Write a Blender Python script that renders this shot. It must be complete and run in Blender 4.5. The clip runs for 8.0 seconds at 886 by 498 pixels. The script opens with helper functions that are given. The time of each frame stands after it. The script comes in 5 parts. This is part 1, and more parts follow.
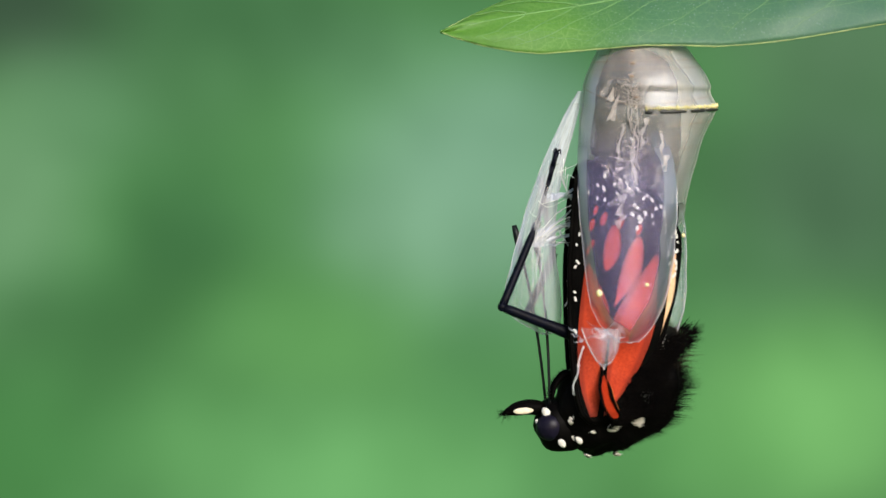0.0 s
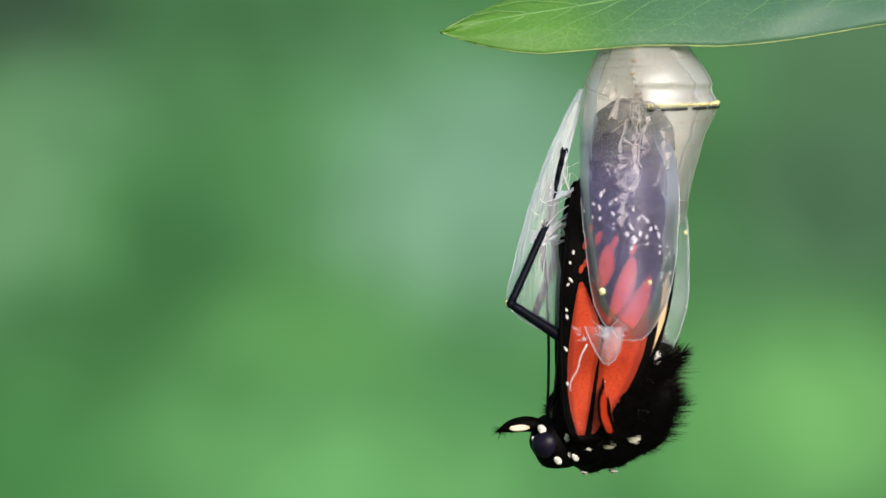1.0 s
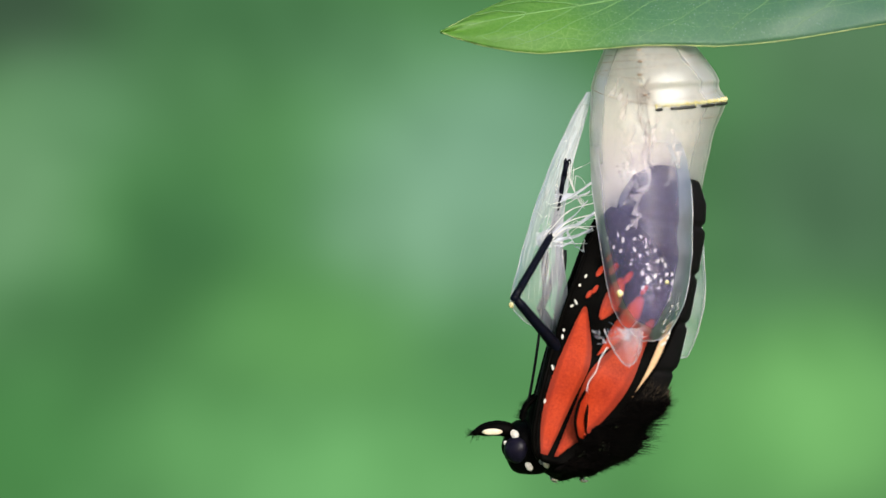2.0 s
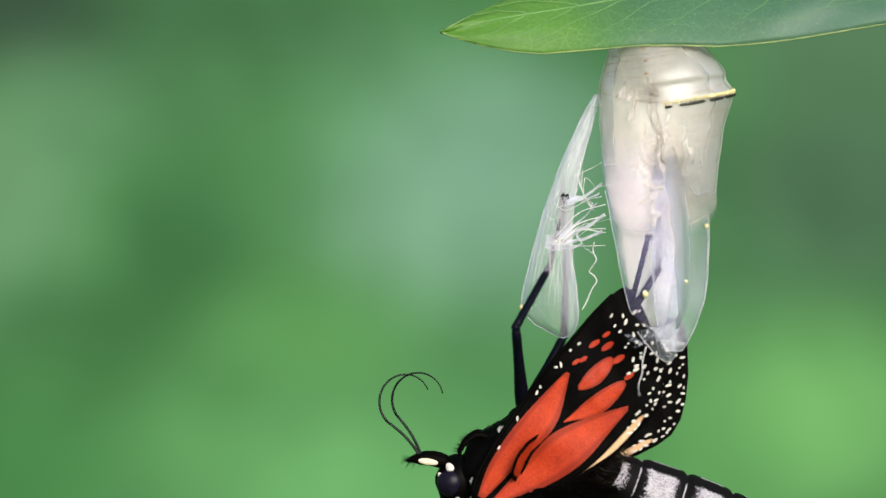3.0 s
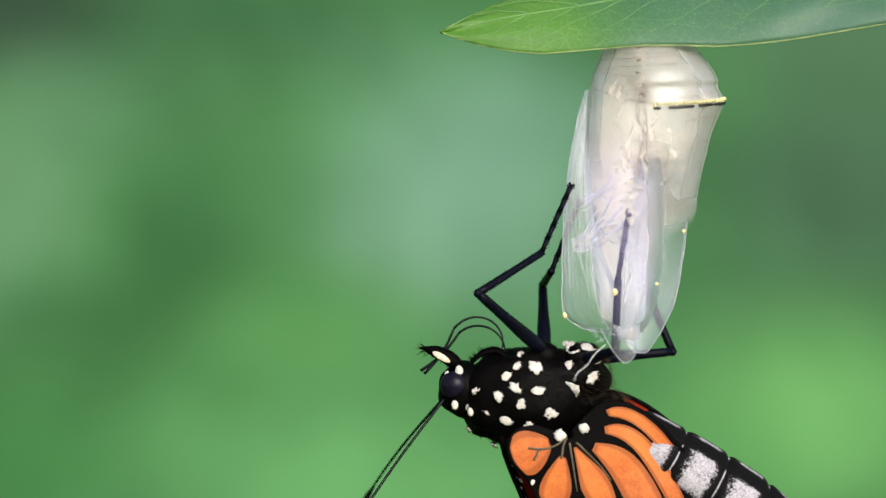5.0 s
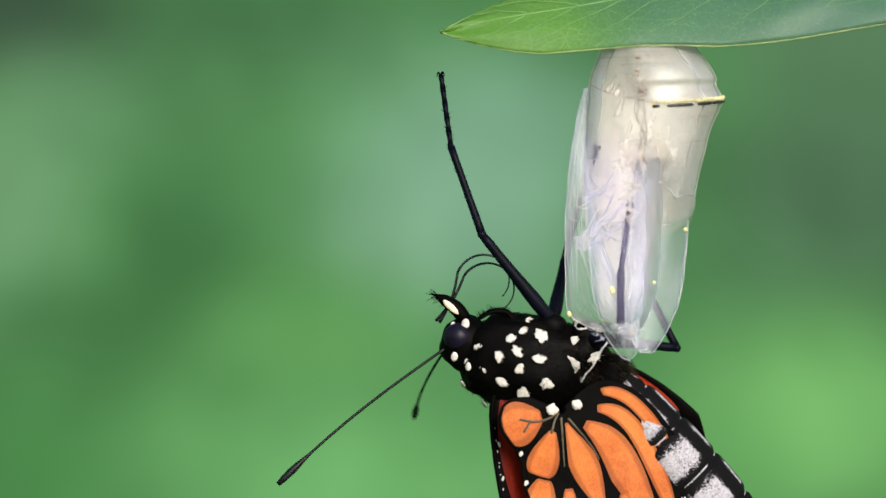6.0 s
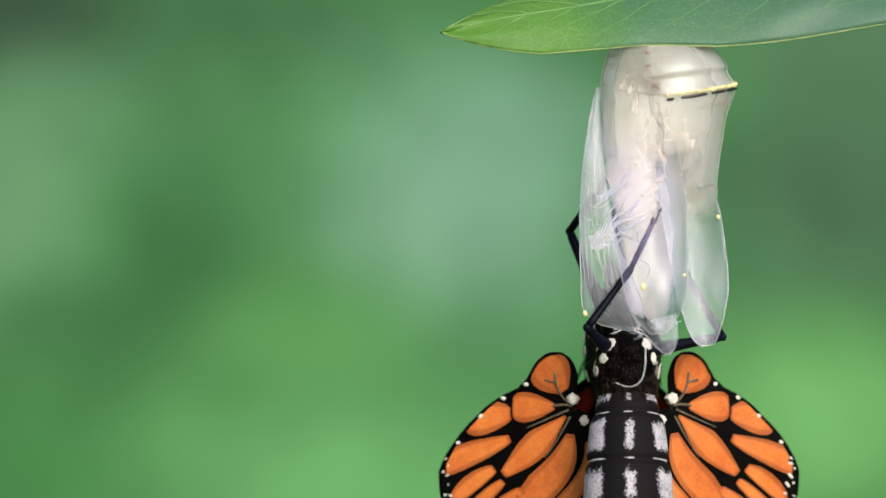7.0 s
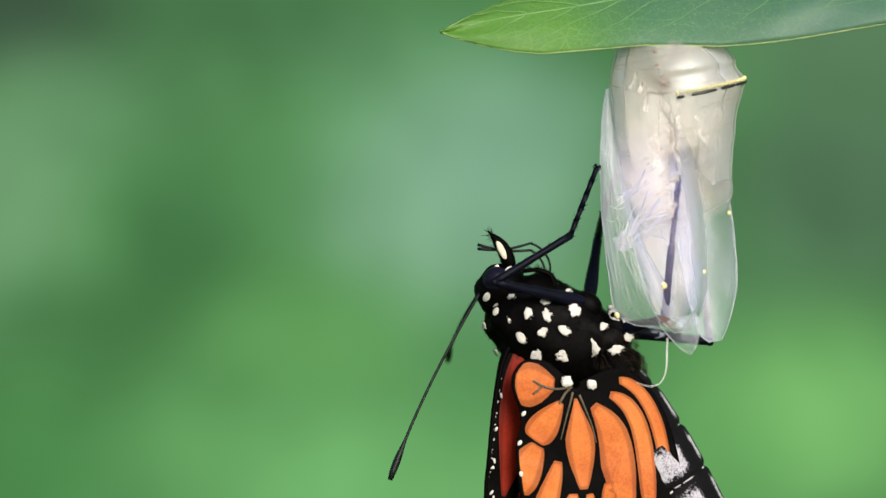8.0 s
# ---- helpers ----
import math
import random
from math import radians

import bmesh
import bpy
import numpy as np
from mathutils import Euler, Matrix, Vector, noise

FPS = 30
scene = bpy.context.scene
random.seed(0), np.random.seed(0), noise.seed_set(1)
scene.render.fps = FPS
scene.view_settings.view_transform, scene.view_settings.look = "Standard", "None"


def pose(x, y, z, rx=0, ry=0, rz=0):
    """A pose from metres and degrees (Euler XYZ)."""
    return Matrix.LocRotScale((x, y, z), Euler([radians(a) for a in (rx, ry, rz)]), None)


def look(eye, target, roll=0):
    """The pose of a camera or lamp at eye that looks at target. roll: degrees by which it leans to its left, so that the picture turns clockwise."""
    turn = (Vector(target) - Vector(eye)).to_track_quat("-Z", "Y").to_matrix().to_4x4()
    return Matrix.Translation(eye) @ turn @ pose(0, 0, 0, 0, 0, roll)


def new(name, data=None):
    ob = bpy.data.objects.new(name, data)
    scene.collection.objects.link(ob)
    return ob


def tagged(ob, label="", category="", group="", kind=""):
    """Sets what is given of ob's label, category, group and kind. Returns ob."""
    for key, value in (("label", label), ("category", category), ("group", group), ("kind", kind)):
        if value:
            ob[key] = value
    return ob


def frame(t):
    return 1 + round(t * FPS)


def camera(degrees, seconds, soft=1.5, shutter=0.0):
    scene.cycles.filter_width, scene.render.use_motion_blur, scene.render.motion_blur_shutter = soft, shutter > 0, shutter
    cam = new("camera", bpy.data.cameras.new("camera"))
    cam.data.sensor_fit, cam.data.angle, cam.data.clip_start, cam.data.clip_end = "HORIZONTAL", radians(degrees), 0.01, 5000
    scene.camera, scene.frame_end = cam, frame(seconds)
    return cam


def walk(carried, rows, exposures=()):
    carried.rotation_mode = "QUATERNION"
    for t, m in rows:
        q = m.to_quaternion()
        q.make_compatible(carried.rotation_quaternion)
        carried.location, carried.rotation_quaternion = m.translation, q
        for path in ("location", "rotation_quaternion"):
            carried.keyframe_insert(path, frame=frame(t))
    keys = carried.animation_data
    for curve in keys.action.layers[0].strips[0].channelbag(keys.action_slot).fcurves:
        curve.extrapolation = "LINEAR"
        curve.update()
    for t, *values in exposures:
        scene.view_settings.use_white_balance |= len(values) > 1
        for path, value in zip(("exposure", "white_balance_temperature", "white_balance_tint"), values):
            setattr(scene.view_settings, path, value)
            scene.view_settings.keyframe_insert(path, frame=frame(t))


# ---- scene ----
# ------------------------------------------------------------ camera
U = 5e-5                     # one plan unit, in metres
LENS = 22.0                  # degrees across the width
EYE = 784 * U / math.tan(radians(LENS / 2))
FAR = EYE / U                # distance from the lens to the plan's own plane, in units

cam = camera(LENS, 8.0, 1.5)
cam.data.dof.use_dof, cam.data.dof.focus_distance, cam.data.dof.aperture_fstop = True, EYE + 6 * U, 21.0
walk(cam, [(0.0, pose(0, -EYE, 0, 90, 0, 0)), (8.0, pose(0, -EYE, 0, 90, 0, 0))])


def at(px, py, d=0.0):
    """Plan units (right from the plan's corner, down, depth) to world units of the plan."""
    k = 1 + d / FAR
    return Vector(((px - 784) * k, d, (441 - py) * k))


# ------------------------------------------------------------ light
world = bpy.data.worlds.new("world")
scene.world = world
world.use_nodes = True
wn = world.node_tree.nodes
sky = wn.new("ShaderNodeTexSky")
sky.sky_type, sky.sun_disc = "NISHITA", False
sky.sun_elevation, sky.sun_rotation = radians(26), radians(159)
sky.air_density, sky.dust_density, sky.ozone_density = 1.0, 2.5, 0.6
wn["Background"].inputs["Strength"].default_value = 0.15
world.node_tree.links.new(sky.outputs[0], wn["Background"].inputs[0])

sun = new("sun", bpy.data.lights.new("sun", "SUN"))
sun.data.energy, sun.data.angle, sun.data.color = 3.7, radians(28), (1.0, 0.985, 0.96)
sun.matrix_world = look((0.55, -1.45, 0.75), (0, 0, 0))


# ------------------------------------------------------------ materials
def nodes(name):
    m = bpy.data.materials.new(name)
    m.use_nodes = True
    return m, m.node_tree.nodes, m.node_tree.links, m.node_tree.nodes["Principled BSDF"]


def noise_node(n, l, scale, detail=4.0, rough=0.55):
    c = n.new("ShaderNodeTexCoord")
    t = n.new("ShaderNodeTexNoise")
    t.inputs["Scale"].default_value, t.inputs["Detail"].default_value, t.inputs["Roughness"].default_value = scale, detail, rough
    l.new(c.outputs["Object"], t.inputs["Vector"])
    return t


def ramp(n, l, src, stops):
    r = n.new("ShaderNodeValToRGB")
    e = r.color_ramp.elements
    while len(e) < len(stops):
        e.new(0.5)
    for k, (p, c) in zip(e, stops):
        k.position, k.color = p, (*c, 1)
    l.new(src, r.inputs[0])
    return r


def bump(n, l, src, bsdf, strength, dist):
    b = n.new("ShaderNodeBump")
    b.inputs["Strength"].default_value, b.inputs["Distance"].default_value = strength, dist
    l.new(src, b.inputs["Height"])
    l.new(b.outputs[0], bsdf.inputs["Normal"])
    return b


def surface(name, dark, light, scale, rough=0.5, spec=0.5, relief=0.3, dist=3e-5, through_light=0.0, fine=6.0, coat=0.0):
    """A mottled surface: two scales of noise between two colours, fine relief, some light passing through."""
    m, n, l, b = nodes(name)
    big = noise_node(n, l, scale, 3)
    small = noise_node(n, l, scale * fine, 4)
    mix = n.new("ShaderNodeMath")
    mix.operation = "MULTIPLY_ADD"
    mix.inputs[1].default_value = 0.45
    l.new(small.outputs["Fac"], mix.inputs[0])
    half = n.new("ShaderNodeMath")
    half.operation = "MULTIPLY"
    half.inputs[1].default_value = 0.55
    l.new(big.outputs["Fac"], half.inputs[0])
    l.new(half.outputs[0], mix.inputs[2])
    r = ramp(n, l, mix.outputs[0], [(0.32, dark), (0.68, light)])
    l.new(r.outputs[0], b.inputs["Base Color"])
    b.inputs["Roughness"].default_value = rough
    b.inputs["Specular IOR Level"].default_value = spec
    b.inputs["Coat Weight"].default_value = coat
    bump(n, l, small.outputs["Fac"], b, relief, dist)
    if through_light:
        tr = n.new("ShaderNodeBsdfTranslucent")
        l.new(r.outputs[0], tr.inputs[0])
        ms = n.new("ShaderNodeMixShader")
        ms.inputs[0].default_value = through_light
        l.new(b.outputs[0], ms.inputs[1])
        l.new(tr.outputs[0], ms.inputs[2])
        l.new(ms.outputs[0], n["Material Output"].inputs[0])
    return m


def film(name, tint, clear_low, clear_high, scale, rough=0.22, warm=None, sheen=0.5):
    """A thin milky skin: part clear, part pale and letting light through, streaked along its length, with a soft gloss."""
    m, n, l, b = nodes(name)
    c = n.new("ShaderNodeTexCoord")
    mp = n.new("ShaderNodeMapping")
    mp.inputs["Scale"].default_value = (1, 1, 0.28)
    l.new(c.outputs["Object"], mp.inputs["Vector"])
    t = noise_node(n, l, scale, 5)
    l.new(mp.outputs[0], t.inputs["Vector"])
    t2 = noise_node(n, l, scale * 0.45, 3)
    r = ramp(n, l, t2.outputs["Fac"], [(0.35, tint), (0.62, warm or tuple(0.93 * k for k in tint))])
    l.new(r.outputs[0], b.inputs["Base Color"])
    b.inputs["Roughness"].default_value = rough
    b.inputs["Specular IOR Level"].default_value = 0.6
    bump(n, l, t.outputs["Fac"], b, 0.3, 2e-4)
    tr = n.new("ShaderNodeBsdfTranslucent")
    l.new(r.outputs[0], tr.inputs[0])
    pale = n.new("ShaderNodeMixShader")
    pale.inputs[0].default_value = 0.35
    l.new(b.outputs[0], pale.inputs[1])
    l.new(tr.outputs[0], pale.inputs[2])
    clear = n.new("ShaderNodeBsdfTransparent")
    rg = n.new("ShaderNodeMapRange")
    rg.inputs["From Min"].default_value, rg.inputs["From Max"].default_value = 0.36, 0.64
    rg.inputs["To Min"].default_value, rg.inputs["To Max"].default_value = clear_low, clear_high
    l.new(t.outputs["Fac"], rg.inputs["Value"])
    # the skin wears thinner where the mesh says so
    thin = n.new("ShaderNodeAttribute")
    thin.attribute_name = "thin"
    lighter = n.new("ShaderNodeMix")
    lighter.data_type = "FLOAT"
    l.new(thin.outputs["Fac"], lighter.inputs[0])
    l.new(rg.outputs[0], lighter.inputs[2])
    lighter.inputs[3].default_value = 1.0
    full = n.new("ShaderNodeMixShader")
    l.new(lighter.outputs[0], full.inputs[0])
    l.new(pale.outputs[0], full.inputs[1])
    l.new(clear.outputs[0], full.inputs[2])
    gloss = n.new("ShaderNodeBsdfGlossy")
    gloss.inputs["Roughness"].default_value = 0.33
    gloss.inputs["Color"].default_value = (0.95, 0.97, 1.0, 1)
    wrinkle = n.new("ShaderNodeBump")
    wrinkle.inputs["Strength"].default_value, wrinkle.inputs["Distance"].default_value = 0.35, 2e-4
    l.new(t2.outputs["Fac"], wrinkle.inputs["Height"])
    l.new(wrinkle.outputs[0], gloss.inputs["Normal"])
    edge = n.new("ShaderNodeFresnel")
    edge.inputs["IOR"].default_value = 1.38
    l.new(wrinkle.outputs[0], edge.inputs["Normal"])
    top = n.new("ShaderNodeMixShader")
    soft = n.new("ShaderNodeMath")
    soft.operation = "MULTIPLY"
    soft.inputs[1].default_value = sheen
    l.new(edge.outputs[0], soft.inputs[0])
    there = n.new("ShaderNodeMath")
    there.operation = "SUBTRACT"
    there.inputs[0].default_value = 1.0
    l.new(thin.outputs["Fac"], there.inputs[1])
    sheet = n.new("ShaderNodeMath")
    sheet.operation = "MULTIPLY"
    l.new(soft.outputs[0], sheet.inputs[0])
    l.new(there.outputs[0], sheet.inputs[1])
    l.new(sheet.outputs[0], top.inputs[0])
    l.new(full.outputs[0], top.inputs[1])
    l.new(gloss.outputs[0], top.inputs[2])
    l.new(top.outputs[0], n["Material Output"].inputs[0])
    return m


M_SHELL = film("milky_skin", (0.88, 0.87, 0.87), 0.79, 0.93, 300, 0.30, (0.94, 0.88, 0.83), 0.7)
M_FLAKE = film("violet_skin", (0.54, 0.50, 1.0), 0.75, 0.87, 300, 0.34, (0.62, 0.54, 0.98), 0.5)
M_REAR = film("dense_milky_skin", (0.95, 0.95, 0.93), 0.14, 0.38, 220, 0.34, (0.97, 0.92, 0.87), 0.2)
M_LINING = film("peach_lining", (0.94, 0.89, 0.87), 0.12, 0.34, 300, 0.4, (0.97, 0.88, 0.83), 0.15)
M_FLAP = film("thin_skin", (0.87, 0.88, 1.0), 0.14, 0.52, 300, 0.2, None, 0.25)
M_CLEAR = film("clear_skin", (0.84, 0.87, 1.0), 0.66, 0.88, 300, 0.2, None, 0.2)
M_SILK = surface("pale_silk", (0.70, 0.70, 0.68), (0.88, 0.88, 0.87), 900, 0.5, 0.4, 0.2, through_light=0.3)
M_SHRED = film("beige_shred", (0.80, 0.73, 0.69), 0.42, 0.78, 900, 0.4, (0.70, 0.62, 0.57), 0.1)
M_THREAD = surface("breathing_thread", (0.50, 0.44, 0.40), (0.66, 0.60, 0.56), 900, 0.5, 0.4, 0.2, through_light=0.4)
M_RIM = film("skin_rim", (0.93, 0.93, 0.97), 0.45, 0.80, 900)
M_CREASE = surface("brown_crease", (0.22, 0.14, 0.09), (0.42, 0.31, 0.22), 900, 0.6)
M_GOLD = surface("gold_spot", (0.50, 0.40, 0.07), (0.84, 0.79, 0.48), 2500, 0.25, 0.8, 0.5)
M_BLACKBAR = surface("black_band", (0.004, 0.004, 0.004), (0.02, 0.018, 0.015), 2000, 0.4)
M_CUTICLE = surface("black_cuticle", (0.0006, 0.0005, 0.0005), (0.002, 0.0017, 0.0015), 700, 0.5, 0.04, 0.3, 5e-5)
M_LEG = surface("blue_black_leg", (0.0010, 0.0010, 0.0016), (0.003, 0.004, 0.014), 300, 0.5, 0.09, 0.7, 3e-5)
M_HAIR = surface("black_hair", (0.0006, 0.0005, 0.0005), (0.0025, 0.0018, 0.0015), 800, 0.6, 0.03, 0.2)
M_FUR = surface("brown_black_fur", (0.010, 0.008, 0.006), (0.06, 0.045, 0.030), 800, 0.6, 0.05, 0.2)
M_WHITE = surface("white_scales", (0.48, 0.45, 0.41), (0.78, 0.74, 0.69), 3500, 0.8, 0.2, 0.8, 5e-5)
M_CREAM = surface("cream_scales", (0.62, 0.50, 0.36), (0.88, 0.78, 0.62), 3000, 0.8, 0.2, 0.8, 5e-5)
M_EYE = surface("dark_eye", (0.003, 0.0025, 0.007), (0.010, 0.008, 0.02), 1500, 0.35, 0.14, 0.3, 2e-5)
M_WINGBLACK = surface("black_wing", (0.0006, 0.0005, 0.0005), (0.0018, 0.0015, 0.0012), 1200, 0.55, 0.03, 0.5, 3e-5)


def scaled(name, dark, light, spec, through_light):
    """Wing scales: fine rows of colour between the veins, dusted dark towards them."""
    m, n, l, b = nodes(name)
    big, small = noise_node(n, l, 260, 3), noise_node(n, l, 5200, 2, 0.7)
    tone = n.new("ShaderNodeMath")
    tone.operation = "MULTIPLY_ADD"
    tone.inputs[1].default_value = 0.4
    l.new(small.outputs["Fac"], tone.inputs[0])
    half = n.new("ShaderNodeMath")
    half.operation = "MULTIPLY"
    half.inputs[1].default_value = 0.6
    l.new(big.outputs["Fac"], half.inputs[0])
    l.new(half.outputs[0], tone.inputs[2])
    r = ramp(n, l, tone.outputs[0], [(0.35, dark), (0.62, light)])
    edge = n.new("ShaderNodeAttribute")
    edge.attribute_name = "edge"
    grain = n.new("ShaderNodeMath")
    grain.operation = "MULTIPLY_ADD"
    grain.inputs[1].default_value = 0.5
    l.new(small.outputs["Fac"], grain.inputs[0])
    l.new(edge.outputs["Fac"], grain.inputs[2])
    dust = ramp(n, l, grain.outputs[0], [(0.86, (0, 0, 0)), (1.0, (0.5,) * 3)])
    mix = n.new("ShaderNodeMix")
    mix.data_type = "RGBA"
    l.new(dust.outputs[0], mix.inputs[0])
    l.new(r.outputs[0], mix.inputs[6])
    mix.inputs[7].default_value = (dark[0] * 0.30, dark[1] * 0.25, dark[2] * 0.3, 1)
    l.new(mix.outputs[2], b.inputs["Base Color"])
    b.inputs["Roughness"].default_value, b.inputs["Specular IOR Level"].default_value = 0.5, spec
    bump(n, l, small.outputs["Fac"], b, 0.4, 2e-5)
    tr = n.new("ShaderNodeBsdfTranslucent")
    l.new(mix.outputs[2], tr.inputs[0])
    ms = n.new("ShaderNodeMixShader")
    ms.inputs[0].default_value = through_light
    l.new(b.outputs[0], ms.inputs[1])
    l.new(tr.outputs[0], ms.inputs[2])
    l.new(ms.outputs[0], n["Material Output"].inputs[0])
    return m


M_UPPER = scaled("red_orange_cell", (0.32, 0.020, 0.005), (0.60, 0.060, 0.014), 0.25, 0.18)
M_UNDER = scaled("pale_orange_cell", (0.50, 0.105, 0.018), (0.74, 0.22, 0.045), 0.2, 0.22)
M_FOREUNDER = scaled("deep_red_cell", (0.15, 0.008, 0.003), (0.26, 0.020, 0.006), 0.1, 0.12)
M_PALE = scaled("peach_cell", (0.70, 0.36, 0.16), (0.86, 0.58, 0.34), 0.2, 0.25)
M_TAN = surface("tan_vein", (0.05, 0.04, 0.025), (0.19, 0.155, 0.105), 700, 0.6, 0.2)
M_FEELER = surface("black_feeler", (0.003, 0.004, 0.004), (0.008, 0.011, 0.012), 900, 0.45, 0.2)
M_VEIN = surface("leaf_vein", (0.12, 0.30, 0.08), (0.23, 0.43, 0.14), 500, 0.5, 0.4, 0.3, through_light=0.3)
M_EDGE = surface("leaf_margin", (0.40, 0.56, 0.17), (0.60, 0.70, 0.32), 400, 0.5, 0.4, 0.4, through_light=0.3)
M_STEM = surface("green_stem", (0.10, 0.17, 0.05), (0.18, 0.27, 0.09), 150, 0.6)


def leaf_material():
    m, n, l, b = nodes("green_leaf")
    big = noise_node(n, l, 70, 4)
    r = ramp(n, l, big.outputs["Fac"], [(0.30, (0.045, 0.145, 0.075)), (0.46, (0.07, 0.21, 0.06)), (0.72, (0.13, 0.31, 0.045))])
    cells = n.new("ShaderNodeTexVoronoi")
    cells.inputs["Scale"].default_value = 2700
    c = n.new("ShaderNodeTexCoord")
    l.new(c.outputs["Object"], cells.inputs["Vector"])
    dots = ramp(n, l, cells.outputs["Distance"], [(0.12, (0.75, 0.75, 0.75)), (0.26, (0, 0, 0))])
    patch = ramp(n, l, noise_node(n, l, 130, 2).outputs["Fac"], [(0.36, (0, 0, 0)), (0.58, (1, 1, 1))])
    both = n.new("ShaderNodeMath")
    both.operation = "MULTIPLY"
    l.new(dots.outputs[0], both.inputs[0])
    far_half = n.new("ShaderNodeSeparateXYZ")
    l.new(c.outputs["Generated"], far_half.inputs[0])
    grown = ramp(n, l, far_half.outputs["X"], [(0.12, (0, 0, 0)), (0.24, (1, 1, 1))])
    where = n.new("ShaderNodeMath")
    where.operation = "MULTIPLY"
    l.new(patch.outputs[0], where.inputs[0])
    l.new(grown.outputs[0], where.inputs[1])
    l.new(where.outputs[0], both.inputs[1])
    mix = n.new("ShaderNodeMix")
    mix.data_type = "RGBA"
    l.new(both.outputs[0], mix.inputs[0])
    l.new(r.outputs[0], mix.inputs[6])
    mix.inputs[7].default_value = (0.6, 0.75, 0.6, 1)
    # small fields between the finest veins
    base = mix.outputs[2]
    for scale, width, share in ((760, 0.06, 0.34), (2100, 0.10, 0.30)):
        net = n.new("ShaderNodeTexVoronoi")
        net.feature = "DISTANCE_TO_EDGE"
        net.inputs["Scale"].default_value = scale
        l.new(c.outputs["Object"], net.inputs["Vector"])
        line = ramp(n, l, net.outputs["Distance"], [(0.0, (share,) * 3), (width, (0, 0, 0))])
        over = n.new("ShaderNodeMix")
        over.data_type = "RGBA"
        l.new(line.outputs[0], over.inputs[0])
        l.new(base, over.inputs[6])
        over.inputs[7].default_value = (0.30, 0.52, 0.16, 1)
        base = over.outputs[2]
        if scale > 1000:
            bump(n, l, net.outputs["Distance"], b, 0.25, 1e-4)
    # yellower towards the tip: light coming through the leaf, put into its colour
    gen = n.new("ShaderNodeSeparateXYZ")
    l.new(c.outputs["Generated"], gen.inputs[0])
    tip_glow = ramp(n, l, gen.outputs["X"], [(0.0, (0.75,) * 3), (0.11, (0.35,) * 3), (0.22, (0, 0, 0))])
    tipmix = n.new("ShaderNodeMix")
    tipmix.data_type = "RGBA"
    l.new(tip_glow.outputs[0], tipmix.inputs[0])
    l.new(base, tipmix.inputs[6])
    tipmix.inputs[7].default_value = (0.12, 0.29, 0.02, 1)
    # the colour turns bluish grey-green away from the tip
    blue_share = ramp(n, l, gen.outputs["X"], [(0.14, (0, 0, 0)), (0.22, (0.55,) * 3), (0.40, (0.75,) * 3)])
    blue_mix = n.new("ShaderNodeMix")
    blue_mix.data_type = "RGBA"
    l.new(blue_share.outputs[0], blue_mix.inputs[0])
    l.new(tipmix.outputs[2], blue_mix.inputs[6])
    blue_mix.inputs[7].default_value = (0.07, 0.17, 0.125, 1)
    l.new(blue_mix.outputs[2], b.inputs["Base Color"])
    b.inputs["Roughness"].default_value = 0.45
    b.inputs["Specular IOR Level"].default_value = 0.4
    tr = n.new("ShaderNodeBsdfTranslucent")
    tr.inputs[0].default_value = (0.20, 0.46, 0.05, 1)
    ms = n.new("ShaderNodeMixShader")
    ms.inputs[0].default_value = 0.35
    l.new(b.outputs[0], ms.inputs[1])
    l.new(tr.outputs[0], ms.inputs[2])
    l.new(ms.outputs[0], n["Material Output"].inputs[0])
    return m


M_LEAF = leaf_material()


